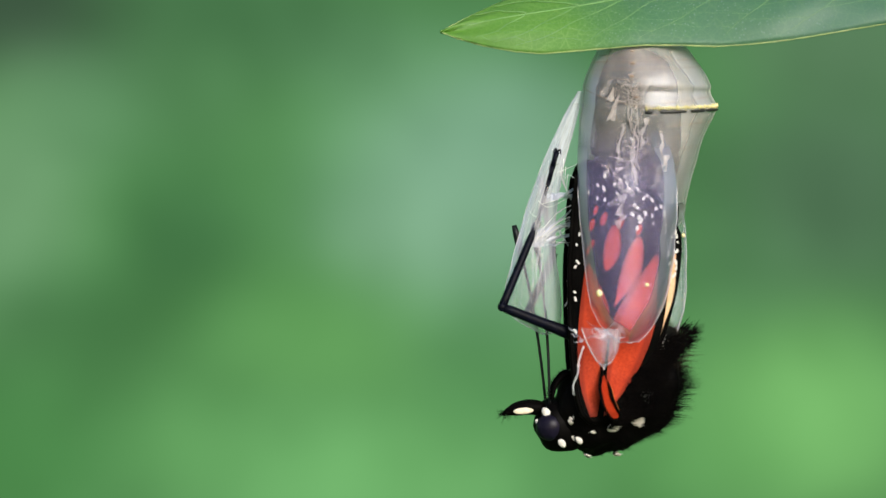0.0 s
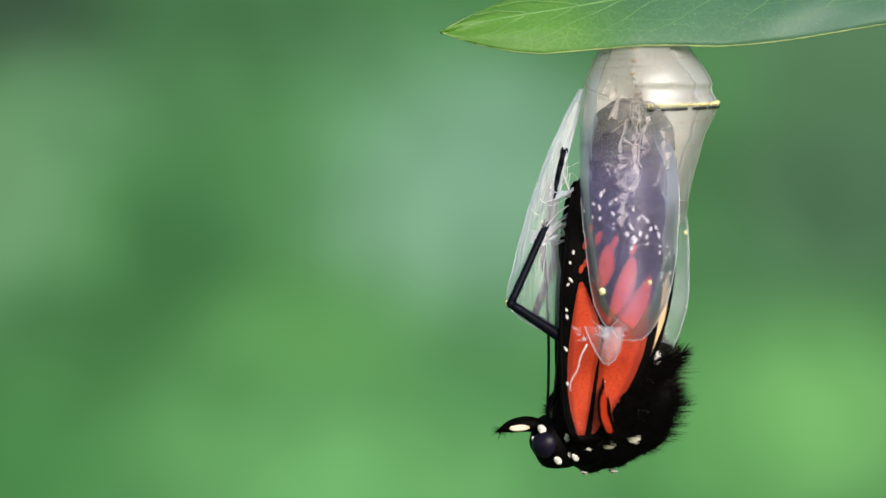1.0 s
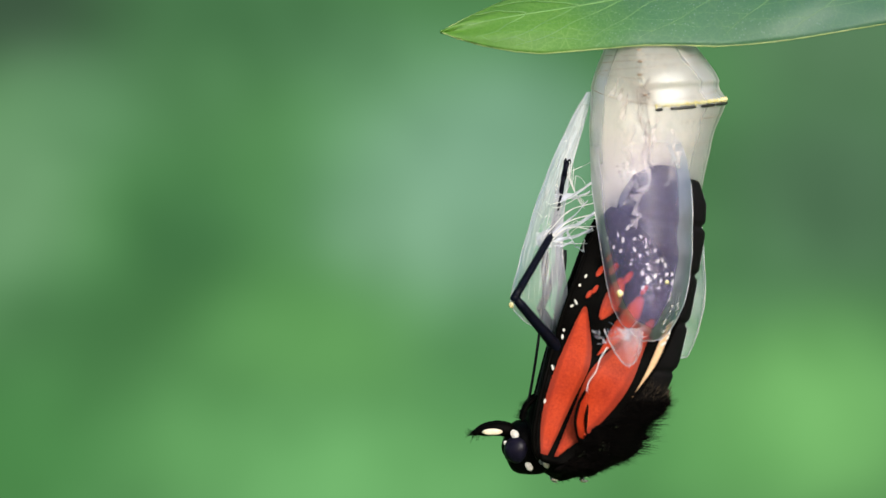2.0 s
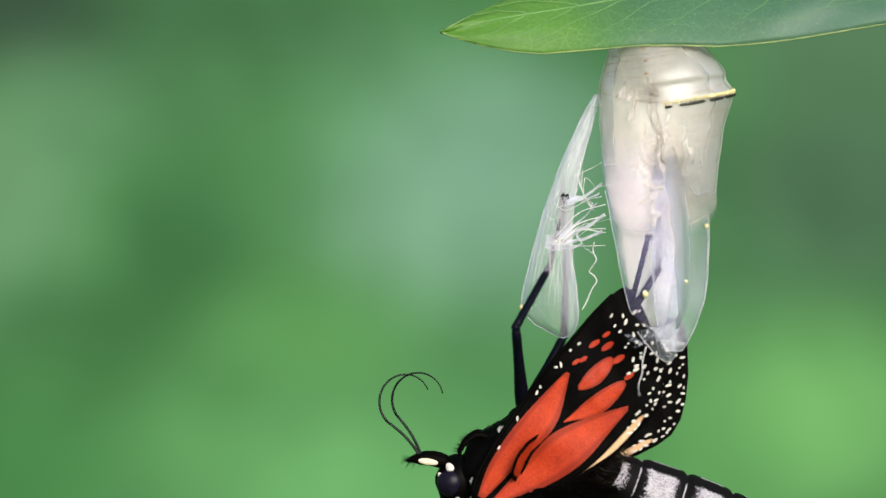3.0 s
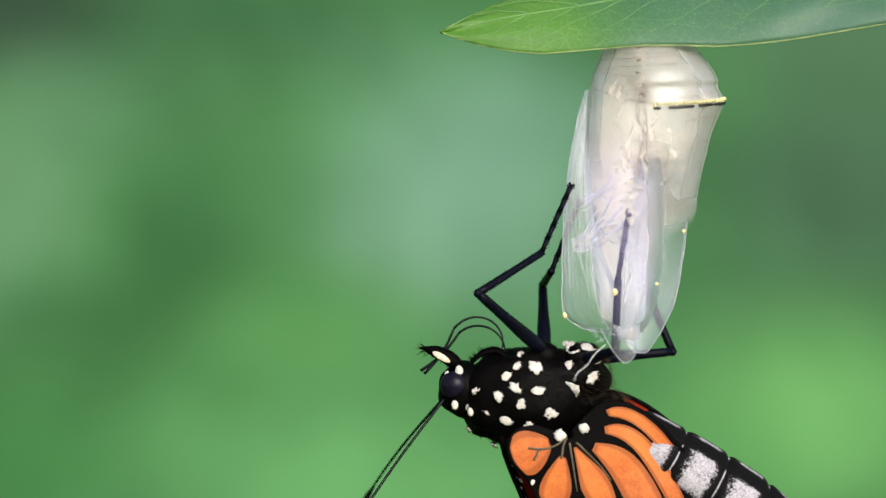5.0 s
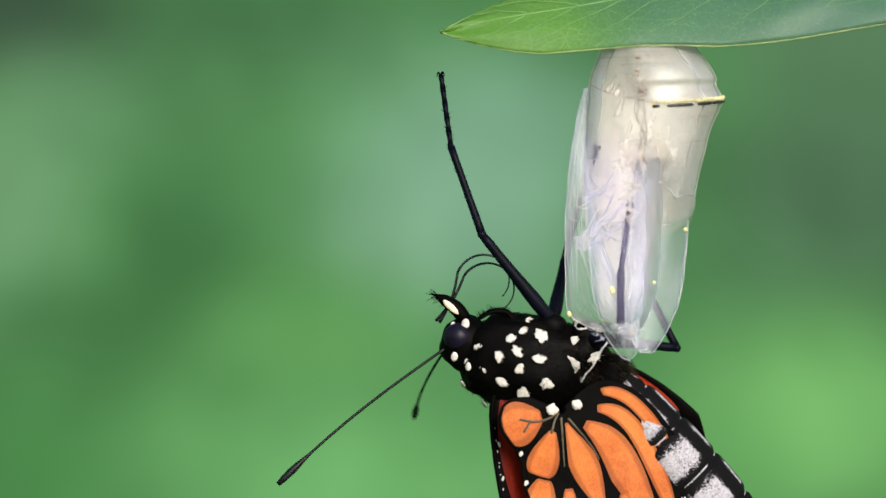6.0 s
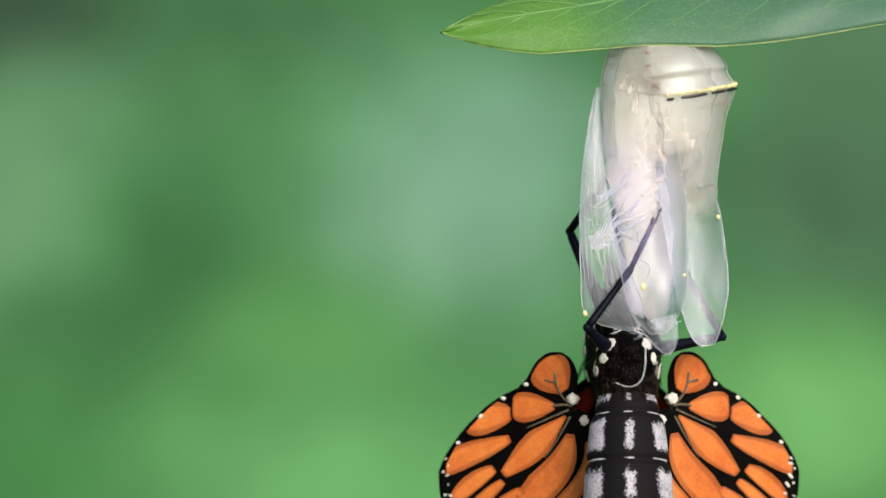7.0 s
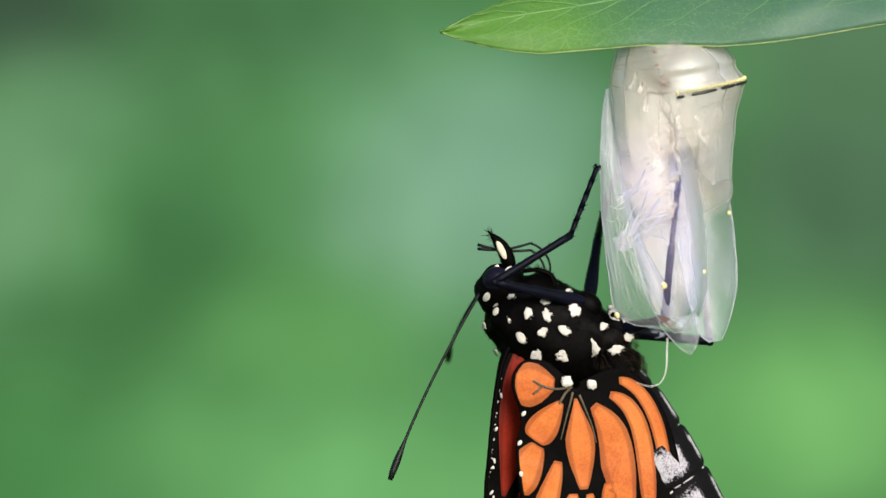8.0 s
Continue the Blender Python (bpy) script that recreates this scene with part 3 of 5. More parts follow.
def pupal_case():
    root = new("pupal_case")
    tagged(root, "torn translucent milky pupal case hanging below the leaf", "chrysalis")
    # upper case with its rings
    seg = 64

    def foot(a):
        w = max(0.0, math.cos(a)) ** 2.0
        if math.sin(a) >= 0:
            return 356 + 70 * max(0.0, math.sin(a)) ** 0.5
        return 320 + 36 * min(1.0, w * 2.6) * (math.cos(a) > 0)
    rings = []
    for i in range(61):
        ring = []
        # the rings run down to an uneven torn foot
        for j in range(seg):
            a = 2 * math.pi * j / seg
            y = 80 + (foot(a) - 80) * i / 60
            near = max(0.0, -math.sin(a)) * max(0.0, (y - 120) / 110)
            p = case_row(y, a, 0.985 - 0.07 * min(1.0, near))
            wob = 1.6 * noise.noise(Vector((math.cos(a) * 2, math.sin(a) * 2, y * 0.03)))
            lip = (7 * noise.noise(Vector((math.cos(a) * 3, math.sin(a) * 3, 5))) if i == 60 else 0)
            ring.append(p + Vector((wob * math.cos(a), wob * math.sin(a), lip)))
        rings.append(ring)
    v, f = loft(rings, cap=False)
    away = [1 if j < seg // 2 else 0 for i in range(60) for j in range(seg)]
    body = skin(part("upper_shell", v, f, None, root, "milky translucent upper shell with fine rings", mats=[M_SHELL, M_REAR], faces_mat=away), 1.5)
    fade = []
    for i in range(61):
        for j in range(seg):
            a = 360 * j / seg
            y = 80 + (foot(radians(a)) - 80) * i / 60
            end = foot(radians(a)) - y
            fade.append(max(0.0, 1 - end / 45) if 0 < a < 180 else max(0.0, 1 - end / 110) * max(0.0, min(1.0, (335 - a) / 60)))
    thinned(body, fade)
    v, f = tube(rings[-1][-11:], 0.9, 5)
    part("torn_lip", v, f, M_RIM, body)
    cap = [[case_row(80, 2 * math.pi * j / seg, k) + Vector((0, 0, (1 - k) * 16)) for j in range(seg)] for k in (1.0, 0.8, 0.5, 0.2)]
    v, f = loft(cap, cap=False)
    skin(part("crown", v, f, M_SHELL, root), 1.5)
    v, f = tube(spline([at(1145, 74, 0) - HANG, at(1144, 50, 4) - HANG, at(1142, 20, 6) - HANG, at(1142, 3, 4) - HANG], 5), [16, 15, 14, 13, 12, 11, 10, 10, 10, 10, 10, 10, 12, 14, 16, 18][:16], 10)
    part("hanging_stalk", v, f, M_BLACKBAR, root, "black stalk hooked into silk")
    # ring creases
    for y, a0, a1, slope, r in ((104, 190, 350, -8, 0.8), (118, 185, 355, -10, 0.7), (168, 184, 272, 40, 0.8), (96, 195, 300, 4, 0.6), (132, 200, 262, 14, 0.5), (214, 292, 352, -9, 0.8), (258, 300, 350, -8, 0.6), (240, 290, 318, -6, 0.5), (172, 280, 345, -14, 0.7)):
        pts = []
        for k in range(25):
            a = radians(a0 + (a1 - a0) * k / 24)
            pts.append(case_row(y + slope * (k / 24 - 0.5) + 1.5 * noise.noise(Vector((k * 0.4, y, 0))), a, 0.995 - 0.07 * min(1.0, max(0.0, -math.sin(a)) * max(0.0, (y - 120) / 110))))
        v, f = tube(pts, [1.3 * r * (0.4 + 0.9 * abs(noise.noise(Vector((k * 0.5, y, 7))))) for k in range(25)], 4)
        part("crease", v, f, M_CREASE, body)
    # breathing pores down the side
    for x, y, r in ((1120, 87, 4.5), (1122, 108, 5), (1125, 131, 5), (1132, 168, 5), (1136, 172, 3)):
        a = -math.acos(max(-1, min(1, (x - (1145 if y > 120 else 1140)) / 108)))
        p = case_row(y, a, 1.012)
        v, f = blob(p, r, 1.6, r * 0.45, 10, 6)
        part("pore", v, f, M_CREASE, body, "small brown breathing pore")
    # the gold and black band on the back
    n = 46
    arc = []
    for k in range(n + 1):
        t = k / n
        a = radians(269 + 89 * t)
        hug = 1.005 - 0.07 * min(1.0, max(0.0, -math.sin(a)) * 0.65)
        arc.append((case_row(195 - 6 * t, a, hug), case_row(188 - 6 * t, a, hug)))
    for start, stop in ((0, 2), (5, 17), (20, 29), (31, 45)):
        pts = [arc[i][0] for i in range(start, stop + 1)]
        v, f = tube(pts, [2.2 + 0.7 * math.sin(math.pi * i / max(1, len(pts) - 1)) for i in range(len(pts))], 6)
        part("black_bar", v, f, M_BLACKBAR, body, "black bar of the gold band")
    for k in range(0, n):
        v, f = blob(arc[k][1] + Vector((0, 0, 0.6 * math.sin(2.3 * k))), 1.5 + 0.5 * (k % 3 == 0), 1.6, 2.2 + 2.4 * (k % 4 == 0) + 1.0 * (k % 3 == 1), 8, 6, 0.6, k, 0.4)
        part("gold_bead", v, f, M_GOLD, body)
    # long flakes below
    rows = petal(FRONT, 58, -1, seed=1.0)
    v, f = grid(rows[10:])
    global front_flake, rear_flake, tip_flake
    front = front_flake = part("front_flake", v, f, M_FLAKE, root, "clear wing-shaped flake of the case")
    thinned(front, [max(0.0, min(1.0, (22 - i) / 12)) for i in range(10, 60) for j in range(23)])
    v, f = rim_of(rows[24:])
    part("rim", v, f, M_RIM, front)
    rear_rows = petal(REAR, 22, 1, seed=4.0)
    v, f = grid(rear_rows)
    rear = rear_flake = skin(part("rear_flake", v, f, M_CLEAR, root, "clear rear wing-shaped flake of the case"), 1.5)
    thinned(rear, [max(0.0, 1 - i / 4) for i in range(60) for j in range(23)])
    v, f = rim_of(rear_rows[9:])
    part("rim", v, f, M_RIM, rear)
    # inner torn lining along the axis
    lining = petal([(205, 1050, 1186, 62), (250, 1044, 1182, 62), (300, 1038, 1176, 62), (350, 1036, 1168, 62), (400, 1036, 1161, 62), (450, 1036, 1150, 60), (500, 1038, 1136, 58), (550, 1044, 1120, 56), (585, 1056, 1102, 56)], 22, 1, wave=9, seed=7.0)
    v, f = grid(lining)
    inner = part("lining", v, f, M_LINING, root, "crumpled pale inner lining")
    thinned(inner, [max(0.0, 1 - i / 24, (i - 48) / 20, 1 - min(j, 22 - j) / 3 + 0.5 * noise.noise(Vector((j * 0.3, i * 0.12, 0)))) for i in range(60) for j in range(23)])
    # gold dots
    for i, j, r in ((48, 3, 6.0), (46, 16, 3.5)):
        p = rows[i][j] + Vector((0, -2, 0))
        v, f = blob(p, r, 2.5, r, 12, 8, 0.3, i, 0.3)
        part("gold_dot", v, f, M_GOLD, front, "small raised gold dot")
    for i, j, r in ((22, 21, 4),):
        v, f = blob(rear_rows[i][j] + Vector((0, -2, 0)), r, 2.5, r, 12, 8, 0.3, i, 0.3)
        part("gold_dot", v, f, M_GOLD, rear, "small raised gold dot")
    # small loose tip at the bottom with frayed skin
    tip_rows = petal([(578, 1040, 1108, -120), (600, 1048, 1106, -124), (620, 1056, 1102, -124), (636, 1066, 1094, -122), (644, 1074, 1086, -120)], 24, -1, across=14, wave=9, seed=14.0)
    v, f = grid(tip_rows)
    tip = tip_flake = skin(part("tip_flake", v, f, M_CLEAR, root, "small crumpled loose tip"), 1.2)
    thinned(tip, [0.35 + 0.25 * noise.noise(Vector((j * 0.5, i * 0.1, 3))) for i in range(60) for j in range(15)])
    v, f = rim_of(tip_rows, 1.0)
    part("rim", v, f, M_RIM, tip)
    rnd = random.Random(8)
    frays = []
    for k in range(26):
        x, y = rnd.uniform(1030, 1100), rnd.uniform(572, 600)
        dx, dy = rnd.uniform(-26, 18), rnd.uniform(-16, 12)
        w = rnd.uniform(2, 7)
        d = rnd.uniform(-140, -120)
        a, b, c = at(x, y, d) - HANG, at(x + dx, y + dy, d - rnd.uniform(-6, 10)) - HANG, at(x + dx * 0.5 + rnd.uniform(-w, w), y + dy * 0.5 + w, d - 6) - HANG
        frays.append(([a, b, c], [(0, 1, 2)]))
        frays.append(tube([a, c, b], 0.7, 4))
    v, f = join(frays)
    part("frayed_skin", v, f, M_CLEAR, tip, "frayed white shreds")
    # pale shreds of skin left clinging inside
    rnd = random.Random(47)
    for k in range(14):
        x, y = rnd.uniform(1080, 1128), rnd.uniform(236, 400)
        d = -84 - 0.2 * (y - 222) + rnd.uniform(-3, 5)
        w, h, turn = rnd.uniform(10, 22), rnd.uniform(8, 26), rnd.uniform(0, 6.28)
        sheet = []
        for q in range(5):
            line = []
            for p in range(5):
                a, b = (p / 4 - 0.5) * w * (1 - 0.8 * q / 4), (q / 4 - 0.5) * h
                line.append(at(x + a * math.cos(turn) - b * math.sin(turn), y + a * math.sin(turn) + b * math.cos(turn), d + 5 * noise.noise(Vector((p * 0.7 + k, q * 0.7, k)))) - HANG)
            sheet.append(line)
        v, f = grid(sheet)
        part("shred", v, f, M_SHRED, root, "crumpled beige shred of skin")
    rnd = random.Random(52)
    for k in range(4):
        x, y, d = rnd.uniform(1086, 1124), rnd.uniform(150, 190), rnd.uniform(-88, -80)
        h, lean = rnd.uniform(22, 46), rnd.uniform(-0.9, 0.5)
        sheet = [[at(x + (p / 4 - 0.5) * 12 * (0.3 + q / 5) + lean * h * q / 5, y + h * (q / 5 - 0.5) + 3 * math.sin(2 * p + k), d + 4 * math.sin(1.7 * p + q + k)) - HANG for p in range(5)] for q in range(6)]
        v, f = grid(sheet)
        part("shred", v, f, M_SHRED, root, "crumpled beige shred of skin")
    for x0, y0, x1, y1, w in ((1150, 206, 1140, 262, 5), (1176, 232, 1186, 300, 4), (1188, 270, 1162, 330, 6), (1110, 215, 1098, 300, 4), (1126, 240, 1132, 330, 5)):
        d = -92 - 0.12 * (y0 - 200)
        strip = [[at(x0 + (x1 - x0) * q / 9 + (p - 1) * w * (0.6 + 0.4 * math.sin(2.1 * q + x0)) + 3 * math.sin(1.1 * q), y0 + (y1 - y0) * q / 9, d - 12 * q / 9 + 3 * math.sin(p + q)) - HANG for p in range(3)] for q in range(10)]
        v, f = grid(strip)
        part("ribbon", v, f, M_SHRED, root, "torn pale ribbon of skin")
    # white breathing threads left clinging inside
    rnd = random.Random(31)
    inner = []
    for k in range(70):
        y = rnd.choice((rnd.uniform(120, 340), rnd.uniform(150, 185)))
        x = 1128 + 0.02 * (y - 120) + rnd.uniform(-9, 9)
        away = rnd.choice((-1, 1)) * rnd.uniform(8, 46)
        dy = rnd.uniform(-34, 30)
        d = -92 + rnd.uniform(-4, 4)
        pts = [at(x, y, d), at(x + away * 0.4 + rnd.uniform(-4, 4), y + dy * 0.3, d - 2), at(x + away, y + dy, d + abs(away) * 0.25)]
        width = rnd.uniform(0.35, 1.0)
        inner.append(tube(spline([p - HANG for p in pts], 5), [width * (1 - 0.07 * q) for q in range(11)], 4))
    for k in range(4):
        pts = [at(1126 + rnd.uniform(-9, 9) + 0.03 * q * 40, 150 + 30 * q + rnd.uniform(-10, 10), -92 + 3 * k) for q in range(6)]
        inner.append(tube(spline([p - HANG for p in pts], 5), rnd.uniform(0.6, 1.3), 5))
    v, f = join(inner)
    tagged(part("breathing_threads", v, f, M_THREAD, root, "torn white breathing threads"), kind="stuff")
    return root


def flap(root):
    """The sprung front piece, hinged near the top; its own space starts at the hinge."""
    rows = [[p - HINGE for p in r] for r in petal(FLAP, 30, -1, across=18, wave=3, seed=21.0)]
    v, f = grid(rows)
    ob = part("front_flap", v, f, M_FLAP, root, "sprung narrow flap of clear skin")
    v, f = rim_of(rows, 1.2)
    part("rim", v, f, M_RIM, ob)
    thinned(ob, [max(0.0, min(1.0, (i - 14) / 20)) * 0.75 * max(0.0, math.sin(math.pi * j / 18)) for i in range(60) for j in range(19)])
    # creases that run down it and fork
    folds = []
    rnd = random.Random(19)
    for k in range(16):
        j, i = rnd.uniform(2, 16), rnd.randrange(2, 40)
        drift, pts = rnd.uniform(-0.35, 0.35), []
        for q in range(i, min(57, i + rnd.randrange(10, 30)), 2):
            j = min(17.0, max(1.0, j + drift + rnd.uniform(-0.35, 0.35)))
            pts.append(rows[q][int(j)].lerp(rows[q][int(j) + 1], j % 1) + Vector((0, -1.2, 0)))
        if len(pts) > 3:
            folds.append(tube(pts, [0.85 * math.sin(math.pi * (q + 0.6) / (len(pts) + 0.2)) + 0.15 for q in range(len(pts))], 4))
    for k in range(11):
        j, pts = 1.2 + 1.5 * k, []
        for q in range(3, 56 - 2 * abs(k - 5), 2):
            c = min(16.9, max(0.6, j + 0.9 * noise.noise(Vector((q * 0.07, k * 3.1, 2)))))
            pts.append(rows[q][int(c)].lerp(rows[q][int(c) + 1], c % 1) + Vector((0, -1.4, 0)))
        folds.append(tube(pts, [0.3 + 0.7 * abs(noise.noise(Vector((q * 0.3, k * 1.7, 4)))) for q in range(len(pts))], 4))
    v, f = join(folds)
    tagged(part("creases", v, f, M_RIM, ob, "fine forked creases"), kind="stuff")
    # torn threads reaching towards the case
    rnd = random.Random(15)
    threads, webs = [], []
    for k in range(11):
        y0 = rnd.choice([rnd.uniform(395, 432), rnd.uniform(350, 375), rnd.uniform(300, 345)])
        x0 = 948 + rnd.uniform(-4, 34)
        x1 = min(1066, x0 + rnd.uniform(30, 118))
        y1 = y0 + rnd.uniform(-30, 12) - (x1 - x0) * 0.12
        d = rnd.uniform(-34, -8)
        pts = [at(x0, y0, d), at(x0 + (x1 - x0) * 0.35 + rnd.uniform(-12, 12), y0 + (y1 - y0) * 0.3 + rnd.uniform(-16, 18), d - 4),
               at(x0 + (x1 - x0) * 0.7, y0 + (y1 - y0) * 0.7 + rnd.uniform(-18, 16), d + 4), at(x1, y1, d + rnd.uniform(-8, 8))]
        threads.append(tube(spline([p - HANG - HINGE for p in pts], 5), rnd.uniform(0.35, 0.75), 4))
    for k in range(5):
        pts = [at(948 + rnd.uniform(-3, 8), 424 + rnd.uniform(-6, 5), -20), at(972, 414 + (k - 2) * 4 + rnd.uniform(-5, 5), -24), at(1004, 396 + (k - 2) * 11 + rnd.uniform(-9, 9), -22), at(1052, 352 + 18 * k + rnd.uniform(-9, 9), -20)]
        threads.append(tube(spline([p - HANG - HINGE for p in pts], 5), rnd.uniform(0.5, 1.2), 5))
    for k in range(5):
        pts = [at(998 + 4 * k, 250 + 14 * k, -8), at(1000 + 3 * k, 300 + 8 * k, -10), at(1012 + 2 * k, 335 + 4 * k, -10), at(1030, 352 + 3 * k, -10)]
        threads.append(tube(spline([p - HANG - HINGE for p in pts], 5), 0.7, 4))
    for x, y, x1, y1, w in ((946, 420, 1050, 372, 15), (950, 424, 1046, 400, 12), (956, 416, 1036, 352, 10), (978, 350, 1044, 316, 12), (984, 342, 1040, 334, 8), (950, 428, 1010, 424, 9), (1000, 404, 1030, 440, 7)):
        row = []
        for q in range(13):
            p = q / 12
            half = w * (0.12 + 0.62 * (1 - p) ** 2 + 0.12 * p * p) * (1 + 0.5 * noise.noise(Vector((q * 0.5, x * 0.1, y * 0.1))))
            cx, cy = x + (x1 - x) * p, y + (y1 - y) * p + 7 * math.sin(math.pi * p) + 4 * noise.noise(Vector((q * 0.4, y, 1)))
            row.append([at(cx, cy + h * half, -20 + 5 * math.sin(q + 2 * h)) - HANG - HINGE for h in (-1, -0.4, 0.3, 1)])
        webs.append(grid(row))
    v, f = join(webs)
    tagged(part("torn_web", v, f, M_FLAP, ob, "torn white web of skin"), kind="stuff")
    v, f = join(threads)
    tagged(part("torn_threads", v, f, M_SILK, ob, "torn pale silk threads"), kind="stuff")
    pts = [(1032, 420), (1030, 436), (1036, 450), (1030, 462), (1024, 472), (1033, 480), (1037, 490), (1028, 505), (1020, 525), (1012, 540)]
    v, f = tube(spline([at(x, y, -30 + 8 * math.sin(y)) - HANG - HINGE for x, y in pts], 5), 1.2, 5)
    part("curled_thread", v, f, M_SILK, ob)
    v, f = blob(at(905, 538, -10) - HANG - HINGE, 5, 2.5, 6, 10, 8, 0.3)
    part("gold_dot", v, f, M_GOLD, ob)
    return ob


shell = pupal_case()
LOOSE = at(1043, 610, -142) - HANG


def loose_thread():
    """Its own space starts where it clings."""
    pts = [(0, 0, 0), (-2, 0, -24), (1, 0, -46), (-2, -3, -66), (0, -14, -80), (1, -32, -83), (-1, -50, -78)]
    v, f = tube(spline(pts, 5), [1.2 * (1 - 0.022 * i) for i in range(31)], 6)
    return part("silk_thread", v, f, M_SILK, shell, "loose pale silk thread")


thread = loose_thread()
front_flap = flap(shell)

# ------------------------------------------------------------ the butterfly
# Its own space: z towards the head, x towards the back, y towards its one side.
insect = new("monarch_butterfly")
tagged(insect, "newly hatched monarch butterfly with crumpled orange wings", "butterfly")


def chest_point(d):
    """A point of the chest's skin in the direction d: a long, slightly boxed egg."""
    e = 0.9
    q = [math.copysign(abs(c) ** e, c) for c in d]
    k = 1 + 0.12 * noise.noise(Vector((d.x * 2.4, d.y * 2.4, d.z * 2.4 + 3))) + 0.04 * noise.noise(d * 7)
    return Vector((-1 + q[0] * 90, q[1] * 66, 6 + q[2] * 124)) * k


def hair_tuft(p, q, w=0.55):
    d = (q - p).normalized()
    s = d.orthogonal().normalized() * w
    return [p + s, p - s, p + d.cross(s), q], [(0, 1, 3), (1, 2, 3), (2, 0, 3)]


def thorax():
    rings = []
    for i in range(31):
        v = math.pi * min(max(i / 30, 0.015), 0.985)
        rings.append([chest_point(Vector((math.sin(v) * math.cos(a), math.sin(v) * math.sin(a), math.cos(v)))) for a in (2 * math.pi * j / 44 for j in range(44))])
    v, f = loft(rings)
    part("thorax", v, f, M_CUTICLE, insect, "black furry thorax with white dots")
    v, f = blob((-34, 0, -86), 58, 53, 52, 28, 18, 0.2, 4.0)
    part("hind_thorax", v, f, M_CUTICLE, insect, "black hind thorax with white dots")
    for s in (1, -1):
        for x, z in ((-72, -24), (-68, -86)):
            v, f = blob((x, s * 24, z), 25, 21, 28, 16, 10, 0.1, z)
            part("hip", v, f, M_CUTICLE, insect)
    rnd = random.Random(3)
    hairs = []
    for k in range(8200):
        a, t = rnd.uniform(0, 2 * math.pi), rnd.uniform(-1, 1)
        d = Vector((math.sqrt(1 - t * t) * math.cos(a), math.sqrt(1 - t * t) * math.sin(a), t))
        p = chest_point(d) * 0.99
        if k % 6 == 0:
            p = Vector((-34 + d.x * 61, d.y * 55, -88 + d.z * 53))
        back = max(0.0, d.x) * max(0.0, 0.35 - d.z)
        h = rnd.uniform(5, 11) + 36 * back * rnd.random()
        q = p + d * h * 0.6 + Vector((0.25, 0, -0.7)) * h + Vector((rnd.uniform(-2, 2), rnd.uniform(-2, 2), 0))
        hairs.append(hair_tuft(p, q, 0.42))
    v, f = join([h for k, h in enumerate(hairs) if k % 6])
    tagged(part("fur", v, f, M_HAIR, insect, "fine black fur"), kind="stuff")
    v, f = join(hairs[::6])
    tagged(part("brown_fur", v, f, M_FUR, insect, "sparse brown fur"), kind="stuff")
    spots = [(-112, -52, 8), (-118, -10, 9), (-101, 23, 14), (-88, -25, 11), (-60, 6, 10), (-46, 40, 9), (-31, 20, 12), (-27, 56, 8), (6, 54, 13), (-21, 75, 6), (-48, -36, 11), (-22, -8, 9), (8, 14, 12), (-7, -51, 14), (30, -26, 11),
             (-70, -80, 8), (63, 54, 12), (70, 14, 15), (105, 34, 14), (74, 80, 11), (112, 64, 10), (65, -24, 9), (70, 88, 12), (100, 84, 13), (62, 91, 8)]
    rnd = random.Random(77)
    for side in (1, -1):
        for i, (r, u, size) in enumerate(spots):
            x, z = -u, -r
            if r > 58:
                c, ax = Vector((-34, 0, -88)), Vector((62, 56, 54))
            else:
                c, ax = Vector((-1, 0, 6)), Vector((92, 67, 126))
            q = max(0.08, 1 - ((x - c.x) / ax.x) ** 2 - ((z - c.z) / ax.z) ** 2)
            y = side * ax.y * math.sqrt(q)
            d = Vector(((x - c.x) / ax.x ** 2, y / ax.y ** 2, (z - c.z) / ax.z ** 2)).normalized()
            turn = d.to_track_quat("Z", "Y").to_matrix() @ Matrix.Rotation(i * 1.7, 3, "Z")
            centre = Vector((x, y, z)) + d * (4 if r <= 58 else 3)
            # a flat tuft of scales with a ragged outline
            flat, fibres = blob((0, 0, 0), size * 1.0, size * (0.58 + 0.14 * (i % 3)), 1.2, 20, 6, 0.6, i * 3.1, 0.16)
            pieces = [([turn @ p + centre for p in flat], fibres)]
            for k in range(16):
                b = rnd.uniform(0, 6.28)
                p = turn @ Vector((math.cos(b) * size * 0.8, math.sin(b) * size * 0.5, 0.4)) + centre
                pieces.append(hair_tuft(p, p + turn @ Vector((math.cos(b) * 4, math.sin(b) * 4, 1.5)) + Vector((0, 0, -3)), 0.9))
            v, f = join(pieces)
            part("white_dot", v, f, M_WHITE, insect, "white scale dot")


thorax()

HEADPOS = Vector((-16, 0, 122))


